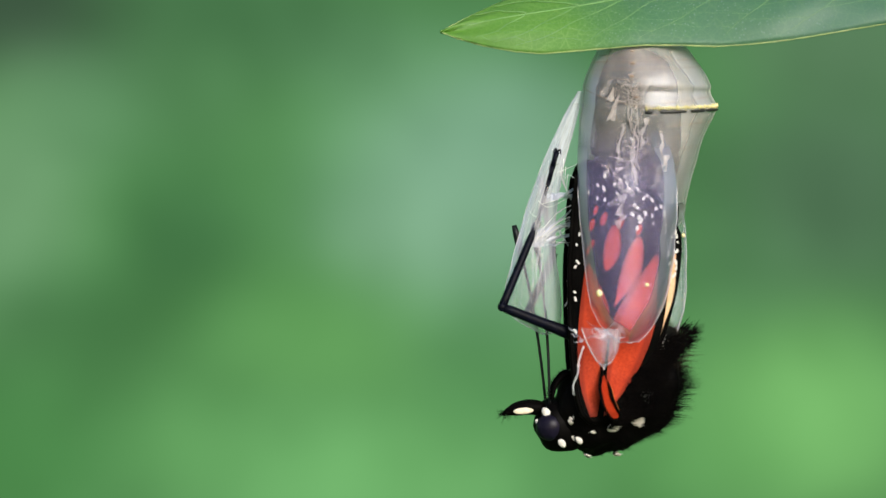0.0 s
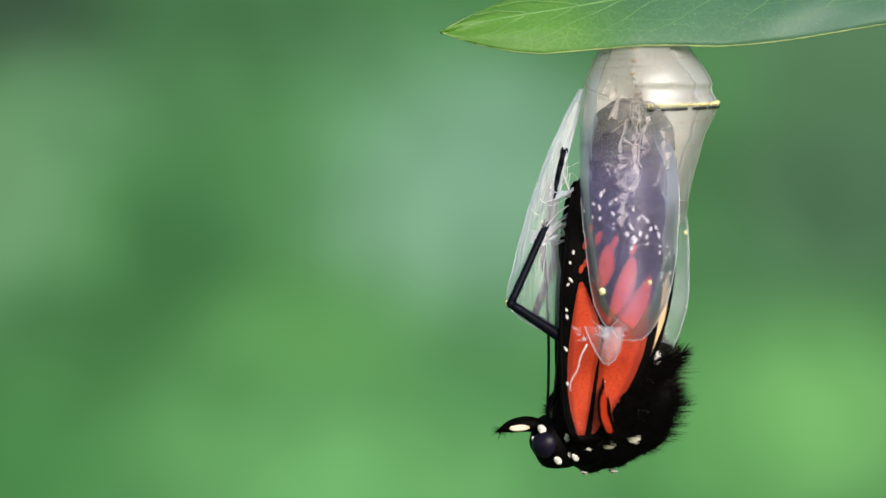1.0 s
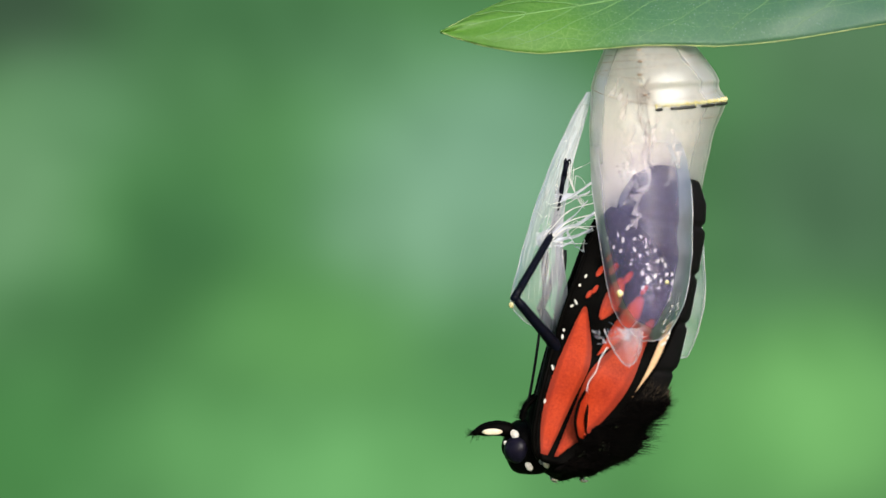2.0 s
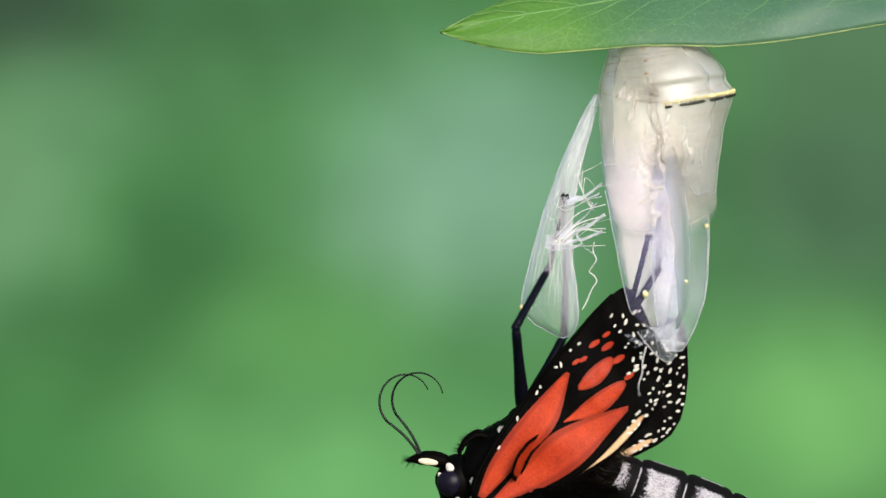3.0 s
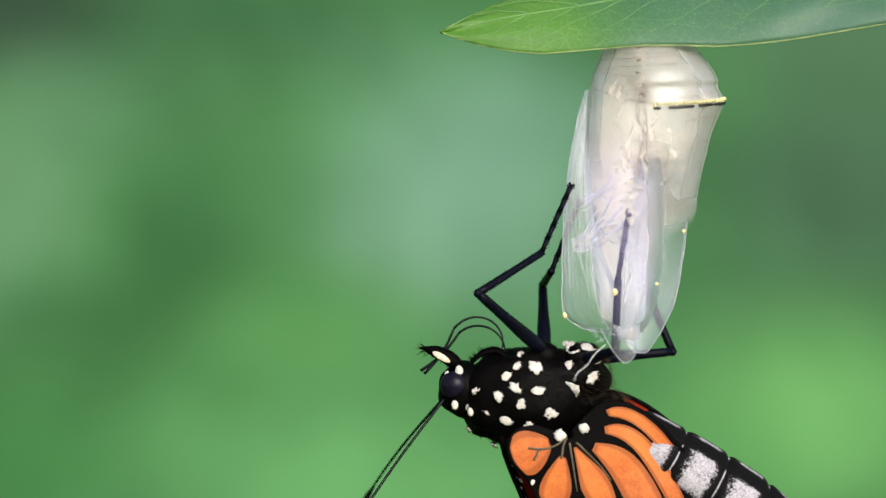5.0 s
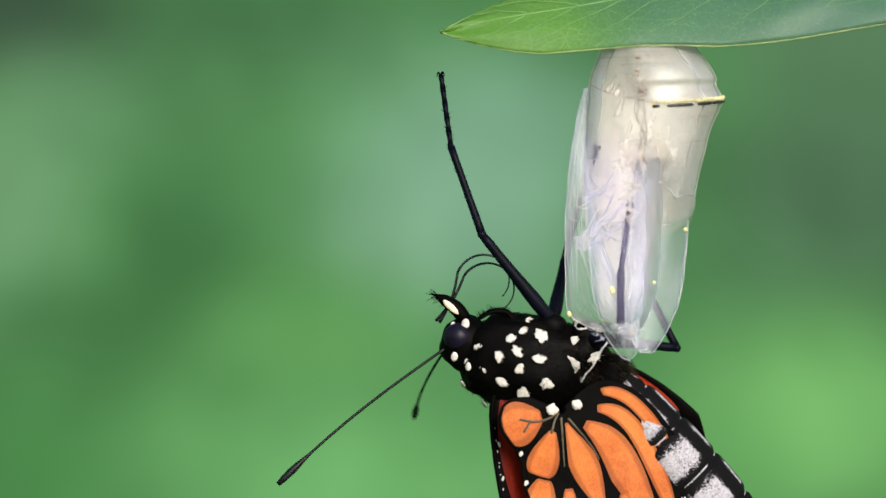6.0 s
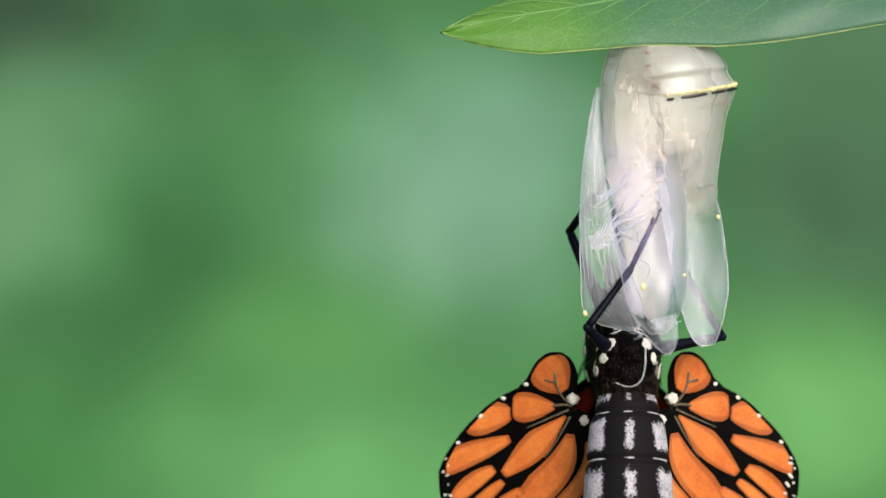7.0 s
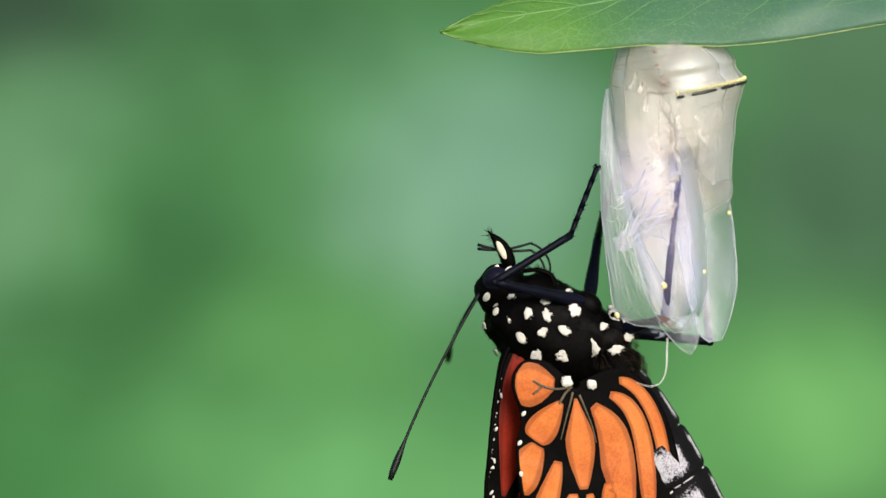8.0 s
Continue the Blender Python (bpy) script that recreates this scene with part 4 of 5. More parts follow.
def head():
    v, f = blob(HEADPOS, 50, 46, 45, 24, 16, 0.12, 5.0)
    part("head", v, f, M_CUTICLE, insect, "black head with white dots")
    for side in (1, -1):
        v, f = blob((-26, side * 27, 137), 25, 21, 26, 24, 16, 0.01)
        part("eye", v, f, M_EYE, insect, "dark glossy round eye")
        for x, z, y, s in ((8, 138, 38, 9), (-52, 128, 34, 10), (22, 110, 40, 8), (-46, 150, 24, 6)):
            v, f = blob((x, side * y, z), s, 4, s * 0.7, 10, 6, 0.3, x)
            part("white_dot", v, f, M_WHITE, insect)
        line = spline([(-58, side * 12, 128), (-76, side * 14, 150), (-86, side * 15, 172), (-92, side * 15, 192)], 4)
        v, f = tube(line, [10, 12, 13, 13, 13, 12, 12, 11, 10, 8, 6, 4, 1][:len(line)], 8)
        palp = part("palp", v, f, M_HAIR, insect, "pointed black palp with a white streak")
        v, f = blob((-76, side * 26, 158), 6, 3, 18, 10, 8)
        turn = Matrix.Rotation(radians(-32), 3, "Y")
        c = Vector((-78, side * 25, 158))
        v = [turn @ (p - c) + c for p in v]
        part("streak", v, f, M_CREAM, palp, "cream streak")
        rnd = random.Random(5)
        hairs = []
        for k in range(60):
            p = line[rnd.randrange(2, len(line) - 1)]
            q = p + Vector((rnd.uniform(-14, 14), side * rnd.uniform(0, 10), rnd.uniform(4, 22)))
            s = Vector((0.8, 0.8, 0))
            hairs.append(([p + s, p - s, p + Vector((0, 0, 1)), q], [(0, 1, 3), (1, 2, 3), (2, 0, 3)]))
        v, f = join(hairs)
        part("bristles", v, f, M_HAIR, palp)
        # short folded front leg
        line = spline([(-66, side * 24, 40), (-84, side * 27, 60), (-80, side * 30, 86), (-64, side * 32, 106)], 5)
        fold = [tube(line, [7 - 0.28 * k for k in range(len(line))], 8)]
        for k in range(70):
            p = Vector(rnd.choice(line[2:]))
            fold.append(hair_tuft(p, p + Vector((rnd.uniform(-14, -2), side * rnd.uniform(-4, 8), rnd.uniform(-4, 12))), 0.8))
        v, f = join(fold)
        part("front_leg", v, f, M_HAIR, insect, "short folded furry front leg")


head()

ROOT = [(0, -124, -136), (0.2, -120, -128), (0.5, -107, -98), (0.8, -90, -101), (1.0, -84, -94), (1.2, -82, -90), (2.3, 48, -80), (2.6, 52, -80), (2.8, 60, -108), (3.5, 64, -112), (3.8, 46, -114), (4.5, 36, -118), (4.7, 40, -118), (6.0, -4, -128), (6.2, -5, -126), (6.6, -8, -122), (8.0, -8, -120)]      # time, place of the abdomen's root


def abdomen():
    """Its own space: z from the root to the tip, x towards the back."""
    n, seg, length, joints = 92, 72, 425, 4.9
    prof = [(0, 36), (0.08, 47), (0.2, 61), (0.42, 71), (0.5, 73), (0.72, 76), (0.86, 71), (0.95, 54), (0.985, 36), (1.0, 14)]
    rings = []
    for i in range(n + 1):
        t = i / n
        r = curve1(prof, t)
        ph = (t * joints + 0.25) % 1.0
        r *= 1.02 - 0.09 * math.exp(-((min(ph, 1 - ph)) / 0.06) ** 2)
        bend = 26 * t * t
        rings.append([Vector((math.cos(a) * r * 0.84 + bend, math.sin(a) * r * 1.07, t * length)) for a in (2 * math.pi * j / seg for j in range(seg))])
    v, f = loft(rings)
    ob = part("abdomen", v, f, M_DUST, insect, "black abdomen with dusted white bands below")
    around, along, bare = [], [], []
    for i in range(n + 1):
        for j in range(seg):
            around.append(abs(((360 * j / seg + 180) % 360) - 180))      # 0 on the back, 180 below
            along.append((i / n * joints + 0.25) % 1.0)
            bare.append(max(0.0, 0.13 - 0.7 * i / n))      # the first ring is only thinly dusted
    for name, values in (("round", around), ("ring", along), ("bare", bare)):
        ob.data.attributes.new(name, "FLOAT", "POINT").data.foreach_set("value", values)
    return ob


belly = abdomen()


def waist():
    """The furry collar that joins the abdomen to the chest."""
    v, f = blob((0, 0, 12), 50, 54, 44, 26, 16, 0.2, 9.0)
    ob = part("waist", v, f, M_HAIR, belly, "dark furry waist")
    rnd = random.Random(41)
    hairs = []
    for k in range(1300):
        a, t = rnd.uniform(0, 6.283), rnd.uniform(-1, 0.8)
        d = Vector((math.sqrt(1 - t * t) * math.cos(a), math.sqrt(1 - t * t) * math.sin(a), t))
        p = Vector((d.x * 50, d.y * 54, 12 + d.z * 44))
        h = rnd.uniform(5, 16)
        hairs.append(hair_tuft(p, p + d * h * 0.6 + Vector((0, 0, 0.8 * h)) + Vector((rnd.uniform(-3, 3), rnd.uniform(-3, 3), 0)), 0.6))
    v, f = join(hairs)
    tagged(part("fur", v, f, M_FUR, ob, "brown-black fur"), kind="stuff")


waist()


# wings: the own space has z along the leading edge, x across the wing, y through it (upper face towards -y)
FORE_SHEET = [(-14, -16, 4), (-6, -32, 20), (10, -41, 34), (40, -47, 56), (80, -50, 84), (120, -51, 104), (160, -51, 120), (200, -50, 133), (240, -49, 143), (280, -46, 149), (310, -42, 149),
              (340, -39, 136), (370, -36, 112), (400, -31, 78), (420, -27, 48), (436, -22, 22), (446, -15, -2)]      # along the wing: leading and trailing border
# cells of the forewing: each between two lines of places along and across the wing
FORE_CELLS = {
    "discal": ([(0, -30), (60, -40), (150, -40), (264, -30)], [(0, -8), (100, 6), (185, 19), (268, 0)]),
    "outer": ([(264, 6), (295, 14), (336, 22)], [(244, 22), (280, 40), (324, 50)]),
    "middle": ([(192, 24), (245, 39), (318, 62)], [(188, 28), (235, 70), (296, 92)]),
    "long": ([(0, -4), (100, 11), (180, 27), (290, 96)], [(4, 8), (70, 58), (160, 98), (256, 116)]),
    "anal": ([(8, 16), (62, 60), (120, 87), (206, 114)], [(16, 28), (60, 68), (110, 96), (190, 124)]),
    "pale": ([(136, 104), (200, 118), (272, 126)], [(134, 102), (200, 129), (284, 144)])}
FORE_SPOTS = [(342, 16, 12, 6), (333, -5, 11, 5), (289, -14, 8, 4), (358, 3, 8, 4), (300, -6, 8, 4), (334, 44, 12, 6), (320, 76, 10, 5)]
HIND_R = [(-108, 56), (-98, 88), (-88, 104), (-76, 112), (-64, 112), (-52, 108), (-42, 107), (-30, 117), (-18, 156), (-7, 196), (2, 242), (10, 286), (20, 310), (34, 314), (50, 308), (80, 300), (110, 290), (124, 280), (138, 262)]
HIND_CELLS = [(11, 47, 25, 185, (24, 42)), (-97, -36, 36, 106, None), (-33, 5, 40, 121, None), (-18, 4, 125, 215, None), (4, 17, 138, 280, None), (17, 31, 192, 292, None), (31, 46, 194, 288, None),
              (46, 65, 182, 282, None), (47, 86, 50, 276, (66, 87)), (86, 111, 66, 258, (87, 110)), (111, 132, 80, 226, None)]      # its first and last angle, nearest and farthest distance, angles at its end


def table_at(table, x, i):
    return float(np.interp(x, [q[0] for q in table], [q[i] for q in table]))


def fore_place(u, v, side, seed, lift=0.0):
    """A point of the forewing, u along it and v across it."""
    t = (v + 50) / 235
    y = -14 * math.sin(math.pi * min(max(t, 0), 1)) * min(1.0, max(0.1, u / 160)) + 8 * noise.noise(Vector((v * 0.012 + seed, u * 0.012, 0)))
    y += 2.0 * noise.noise(Vector((v * 0.05, u * 0.05, seed)))
    return Vector((v + 42, side * (y + lift), u))


def hind_place(phi, r, side, seed, lift=0.0):
    """A point of the hindwing, at an angle of its fan and a distance from the hub; past the disc the veins curve down."""
    a = radians(min(phi, 23) + max(0.0, phi - 23) / (1 + (r / 110) ** 5) ** 0.2)
    x, z = math.sin(a) * r, math.cos(a) * r
    k = r / table_at(HIND_R, phi, 1)
    y = -8 * math.sin(math.pi * min(max((phi + 108) / 246, 0), 1)) * k ** 0.8 + 7 * noise.noise(Vector((x * 0.012 + seed, z * 0.012, 0))) * k
    y += 2.2 * noise.noise(Vector((x * 0.05, z * 0.05, seed))) * k
    return Vector((x, side * (y + lift), z))


def along(line, t):
    """The point at the share t of a line of points."""
    k = t * (len(line) - 1)
    i = min(int(k), len(line) - 2)
    return line[i].lerp(line[i + 1], k - i)


def wing_cell(rows, mat, wing_ob):
    """One coloured cell from rows of points, with the nearness of its border at each point."""
    v, f = grid(rows)
    ob = part("wing_cell", v, f, mat, wing_ob)
    n, m = len(rows), len(rows[0])
    near = [max(abs(2 * j / (m - 1) - 1), abs(2 * i / (n - 1) - 1) ** 6) for i in range(n) for j in range(m)]
    ob.data.attributes.new("edge", "FLOAT", "POINT").data.foreach_set("value", near)


def wing_marks(wing_ob, marks, rnd):
    """White marks: place and size of each."""
    dot = None
    for c, s in marks:
        if dot is None:
            v, f = blob((0, 0, 0), 1, 0.22, 1.25, 8, 4)
            dot = o = part("white_mark", v, f, M_WHITE, wing_ob)
        else:
            o = dot.copy()
            scene.collection.objects.link(o)
        o.matrix_basis = Matrix.Translation(c * U) @ Matrix.Rotation(rnd.uniform(-0.7, 0.7), 4, "Y") @ Matrix.Diagonal((s, s, s * (rnd.uniform(1.0, 2.0) if s < 3.1 else 1.1), 1))


def forewing(side):
    seed = 1.3 + side
    n, m = 60, 34
    rows = []
    for i in range(n + 1):
        u = -14 + 460 * i / n
        a, b = table_at(FORE_SHEET, u, 1), table_at(FORE_SHEET, u, 2)
        rows.append([fore_place(u, a + (b - a) * j / m, side, seed) for j in range(m + 1)])
    v, f = grid(rows)
    ob = skin(part("forewing", v, f, M_WINGBLACK, insect, "red-orange forewing with black veins"), 2.2)
    v, f = tube([fore_place(u, table_at(FORE_SHEET, u, 1), side, seed) for u in range(-10, 430, 16)], [5.5 - 0.1 * k for k in range(28)], 8)
    part("leading_vein", v, f, M_WINGBLACK, ob)
    for upper, mat in ((True, M_UPPER), (False, M_FOREUNDER)):
        lift = -2.0 if upper else 2.0
        for name, (left, right) in FORE_CELLS.items():
            if upper and name == "anal":
                continue
            a, b = (spline([(*q, 0) for q in line], 8) for line in (left, right))
            out = []
            nk = 22
            for i in range(nk + 1):
                t = i / nk
                p, q = (along(line, t) for line in (a, b))
                e = math.sin(math.pi * min(1, max(0, 0.02 + 0.97 * t))) ** (0.22 if t < 0.5 and left[0][0] < 5 else 0.46)
                mid, half = (p + q) / 2, (q - p) / 2 * e
                out.append([fore_place(*(mid + half * (2 * j / 8 - 1)).xy, side, seed, lift) for j in range(9)])
            wing_cell(out, M_PALE if name == "pale" else mat, ob)
        for u, v0, lu, lv in FORE_SPOTS:
            out = []
            for i in range(9):
                t = -1 + 2 * i / 8
                w = math.sqrt(max(0.02, 1 - t * t)) * lv
                out.append([fore_place(u + lu * t, v0 + 0.3 * lu * t + w * (j / 2 - 1), side, seed, lift) for j in range(5)])
            wing_cell(out, mat, ob)
    rnd = random.Random(61)
    spots = [(u, table_at(FORE_SHEET, u, 1) + d, 2.3) for u, d in ((90, 9), (150, 8), (206, 10), (218, 9), (262, 10), (270, 14), (300, 10), (318, 14))]
    spots += [(u + rnd.uniform(-3, 3), table_at(FORE_SHEET, u, 1) + rnd.uniform(1, 6), rnd.uniform(0.5, 1.1)) for u in range(60, 250, 5)]
    for depth in (8, 20, 38, 60):
        for i in range(18):
            if rnd.random() < 0.82:
                u = 236 + 192 * (i + rnd.uniform(-0.3, 0.3)) / 17
                d = depth * (1.0 if u < 350 else 0.8) + rnd.uniform(-4, 4)
                b = max(table_at(FORE_SHEET, u, 1) + 6, table_at(FORE_SHEET, u, 2) - d)
                if depth < 30 or u > 330:
                    spots.append((u - d * max(0.0, (u - 300) / 160), b, rnd.uniform(1.6, 3.0)))
    wing_marks(ob, [(fore_place(u, v0, side, seed, h), s) for h in (-2.6, 2.6) for u, v0, s in spots if h > 0 or s > 1.2], rnd)
    # shaggy black fur at the wing's base
    rnd = random.Random(23)
    tufts = []
    for k in range(1500):
        t, w = rnd.random(), rnd.uniform(-1, 1)
        u, v0 = -14 + 150 * t + 10 * w, 34 + 94 * t + 34 * w + 8 * math.sin(9 * t)
        p = fore_place(u, v0, side, seed, rnd.uniform(-7, -1))
        tufts.append(hair_tuft(p, p + Vector((rnd.uniform(8, 30), -side * rnd.uniform(1, 6), rnd.uniform(-6, 18))), rnd.uniform(0.7, 1.6)))
    v, f = join(tufts)
    tagged(part("wing_base_fur", v, f, M_HAIR, ob, "shaggy black fur at the wing's base"), kind="stuff")
    # the folded hem at the inner border
    for h in (-3.4, 3.4):
        v, f = tube([fore_place(u, table_at(FORE_SHEET, u, 2) - 1, side, seed, h) for u in range(0, 240, 12)], 1.6, 6)
        part("hem", v, f, M_WINGBLACK, ob)
    return ob


def hindwing(side):
    seed = 5.3 + side
    fan0, fan1 = HIND_R[0][0], HIND_R[-1][0]
    n, m = 64, 40
    rows = [[hind_place(p, table_at(HIND_R, p, 1) * (0.02 + 0.98 * i / m), side, seed) for p in (fan0 + (fan1 - fan0) * j / n for j in range(n + 1))] for i in range(m + 1)]
    v, f = grid(rows)
    ob = skin(part("hindwing", v, f, M_WINGBLACK, insect, "pale orange hindwing with black veins"), 2.2)
    vein = 2.7      # half the width of a vein
    for upper, mat in ((True, M_UPPER), (False, M_UNDER)):
        lift = -2.0 if upper else 2.0
        for p0, p1, r0, r1, end in HIND_CELLS:
            out = []
            nk = 22
            for i in range(nk + 1):
                t = i / nk
                e = math.sin(math.pi * min(1, max(0, 0.03 + 0.94 * t))) ** (0.29 if p0 > -90 else 0.3)
                r = r0 + (r1 - r0) * t
                w = max(0.0, (t - 0.45) / 0.55) if end else 0.0
                q0, q1 = (p0 + (end[0] - p0) * w, p1 + (end[1] - p1) * w) if end else (p0, p1)
                shrink = 1 / (1 + (r / 110) ** 5) ** 0.2 if q1 > 23 else 1.0
                half = max(0.4, (q1 - q0) / 2 - math.degrees(vein / max(20.0, r)) / shrink) * e
                mid = (q0 + q1) / 2 + 0.8 * math.sin(0.03 * r + p0)
                angles = [mid + half * (2 * j / 8 - 1) for j in range(9)]
                out.append([hind_place(p, min(0.945 * table_at(HIND_R, p, 1), r), side, seed, lift) for p in angles])
            wing_cell(out, mat, ob)
        h = 1.8 * lift
        for pts in ([(-40 - 32 * q, 8 + 66 * q) for q in (0, 0.25, 0.5, 0.75, 1)], [(-66, 56), (-58, 66), (-54, 76)], [(-30, 6), (-24, 22), (-16, 44)]):
            v, f = tube(spline([hind_place(p, r, side, seed, h) for p, r in pts], 4), 2.2, 6)
            part("hooked_vein", v, f, M_WINGBLACK if upper else M_TAN, ob)
        for p, r, size in ((-86, 16, 11), (112, 30, 9)):
            tuft, faces = blob(hind_place(p, r, side, seed, 1.6 * h), size, 4, size * 0.85, 22, 10, 0.45, p, 0.22)
            part("white_tuft", tuft, faces, M_WHITE, ob, "white tuft at the wing's root")
        # tan stalks of the main veins
        for p, r0, r1 in ((9, 14, 100), (47, 20, 110)):
            v, f = tube([hind_place(p, r0 + (r1 - r0) * q / 10, side, seed, 1.4 * lift) for q in range(11)], [2.2 - 0.14 * q for q in range(11)], 6)
            part("vein_stalk", v, f, M_TAN, ob, "tan stalk of a vein")
    rnd = random.Random(int(seed * 10) + 2)
    marks = [(-37, 0.93, 3.6), (-20, 0.94, 3.8), (-8, 0.95, 3.6), (3, 0.95, 3.4)]
    for row, k in enumerate((0.968, 0.928)):
        for i in range(30):
            p = 8 + 116 * (i + 0.5 * row) / 30
            if rnd.random() < 0.85:
                marks.append((p + rnd.uniform(-0.8, 0.8), k + rnd.uniform(-0.012, 0.012), 1.6 + 1.5 * rnd.random() ** 2))
    wing_marks(ob, [(hind_place(p, k * table_at(HIND_R, p, 1), side, seed, h), s) for h in (-2.6, 2.6) for p, k, s in marks], rnd)
    return ob


wings = {}
for side in (1, -1):
    wings["fore", side] = forewing(side)
    wings["hind", side] = hindwing(side)
FOLDED = {"fore": Vector((38, 72, 80)), "hind": Vector((26, 16, 0))}
HUB = {"fore": Vector((62, 42, 62)), "hind": Vector((66, 88, -58))}


def feelers():
    out = {}
    for side in (1, -1):
        n = 24
        pts = [Vector((16 * math.sin(2.4 * k / n), 0, 385 * k / n)) for k in range(n + 1)]
        rad = [2.5 if k < 20 else (2.5 + 4.2 * math.sin(math.pi * (k - 19.5) / 5.2)) for k in range(n + 1)]
        v, f = tube(pts, rad, 8)
        out[side] = part("antenna", v, f, M_FEELER, insect, "thin black clubbed antenna")
    return out


antennae = feelers()


STRAIGHT = 96


def tongue():
    """Two halves of the sucking tube, each a straight root and a curled end; the own space of each starts at its root."""
    out = {}
    for side in (1, -1):
        v, f = tube([Vector((6 * math.sin(math.pi * k / 10), side * 2, STRAIGHT * k / 10)) for k in range(11)], [2.9 - 0.06 * k for k in range(11)], 7)
        root = part("tongue_root", v, f, M_FEELER, insect, "thin straight root of the tongue")
        pts = []
        for k in range(41):
            t = k / 40
            a = radians(-90 + 200 * t)
            r = 54 - 14 * t
            pts.append(Vector((54 + r * math.sin(a), side * (2 + 6 * t), r * math.cos(a))))
        v, f = tube(pts, [2.4 - 1.3 * k / 40 for k in range(41)], 7)
        out[side] = (root, part("tongue_tip", v, f, M_FEELER, insect, "thin coiled end of the tongue"))
    return out


tongues = tongue()

# legs: thigh, shin and foot
LEGS = {"near_mid": ((-79, 24, -26), 205, 170, 128), "far_mid": ((-79, -24, -26), 170, 155, 135), "near_hind": ((-64, 24, -92), 96, 130, 120), "far_hind": ((-64, -24, -92), 172, 135, 115)}
limbs = {}


def legs():
    rnd = random.Random(12)

    def bristle(z, r):
        a = rnd.uniform(0, 6.28)
        d = Vector((math.cos(a), math.sin(a), 0))
        p = d * r + Vector((0, 0, z))
        return tube([p, p + d * 4 + Vector((0, 0, 5))], [0.7, 0.2], 3)
    for name, (hip, l1, l2, l3) in LEGS.items():
        pts = [Vector((0, 3 * math.sin(math.pi * k / 10), l1 * k / 10)) for k in range(11)]
        v, f = tube(pts, [9, 11.5, 12.5, 12.5, 11.5, 10.5, 9.5, 9, 8.5, 8.5, 7], 10)
        thigh = part("thigh", v, f, M_LEG, insect, "blue-black thigh")
        pieces = [blob((0, 0, 0), 8, 8, 8, 10, 8), tube([Vector((0, 0, l2 * k / 8)) for k in range(9)], [7.5, 7.2, 7, 6.8, 6.6, 6.4, 6.4, 6.6, 6.8], 8)]
        pieces += [tube([(0, 0, l2 - 8), (s * 6, 2, l2 + 7)], [1.6, 0.4], 5) for s in (1, -1)]
        pieces += [bristle(rnd.uniform(10, l2), 5.5) for k in range(26)]
        v, f = join(pieces)
        shin = part("shin", v, f, M_LEG, insect, "blue-black shin")
        pieces = [blob((0, 0, 0), 6, 6, 6, 8, 6)]
        for j in range(5):
            a, b = l3 * j / 5, l3 * (j + 1) / 5
            pieces.append(tube([(0, 0, a), (0, 0, (a + b) / 2), (0, 0, b)], [5.4, 4.4, 5.4], 7))
        for s in (1, -1):
            pieces.append(tube(spline([(0, 0, l3 - 2), (s * 4, 7, l3 + 5), (s * 7, 12, l3 - 3)], 3), [2.4, 2.2, 2, 1.8, 1.5, 1.1, 0.5], 5))
        pieces += [bristle(rnd.uniform(4, l3), 4.4) for k in range(22)]
        v, f = join(pieces)
        limbs[name] = (thigh, shin, part("foot", v, f, M_LEG, insect, "jointed black foot with two claws"))


legs()

# ------------------------------------------------------------ what moves
# case: time, shift at the top, lean towards the right, lift
SWING = [(0, -6, -0.4, -4), (0.5, -6, -0.4, -2), (1.0, -4, 0, 0), (1.2, -3, 0.3, 0), (2.3, 6, 3.4, 0), (2.5, 7, 3.6, 0), (2.6, 6, 3.0, 0), (2.7, 10, 6.5, 4), (3.0, 11, 7.3, 4), (3.5, 10, 6.6, 4), (3.6, 6, 3.5, 0), (3.7, 1, 1.6, 0), (4.0, 0, 1.2, 0),
         (4.5, 0, 0, 0), (4.7, 4, 1.5, 2), (5.8, 3, 2, 6), (6.0, 2, 1.4, 6), (6.2, 8, 4, 9), (6.5, 12, 7, 13), (7.0, 15, 6.8, 17), (7.5, 19, 8.8, 18), (8.0, 26, 10, 20)]
HAIR = [(0, 13, 0, 0), (1.0, 22, 0, 0), (2.5, 32, 0, 0), (2.7, 18, 0, 0), (3.5, 16, 0, 0), (4.0, 40, 0, 0), (4.5, 48, 0, 0), (5.8, 38, 4, 0), (6.2, 30, 4, -20), (6.5, 18, 4, -60), (7.0, 10, 4, -85), (8.0, 12, 4, -90)]      # the loose thread: time, swing, tilt, turn
REAR_OPEN = [(0, -8), (2.6, -8), (2.7, 2), (3.5, 2), (3.7, 3), (5.8, 2), (6.2, -3), (6.6, -8), (7.2, -8), (7.5, -4), (8.0, -3)]
FRONT_TURN = [(0, 0, 0), (2.6, 0, 0), (2.7, 32, 3), (3.5, 34, 3), (3.7, 34, 3), (8.0, 34, 4)]      # the front flake closes once it is empty: time, turn, swing
TIP_SWING = [(0, 0), (2.6, 0), (2.8, -8), (3.5, -8), (3.8, 0), (5.8, -6), (6.2, -8), (6.6, -9), (8.0, -6)]
OPEN = [(0, 0.5), (1.2, 0.5), (2.3, 5), (2.5, 5.3), (2.7, 8), (3.5, 8), (3.6, 5), (4.0, 2.6), (4.5, 0), (4.6, -9), (4.7, -11), (5.8, -13), (6.0, -13), (6.2, -10), (6.5, -7.5), (7.0, -8.5), (7.5, -10), (8.0, -11)]
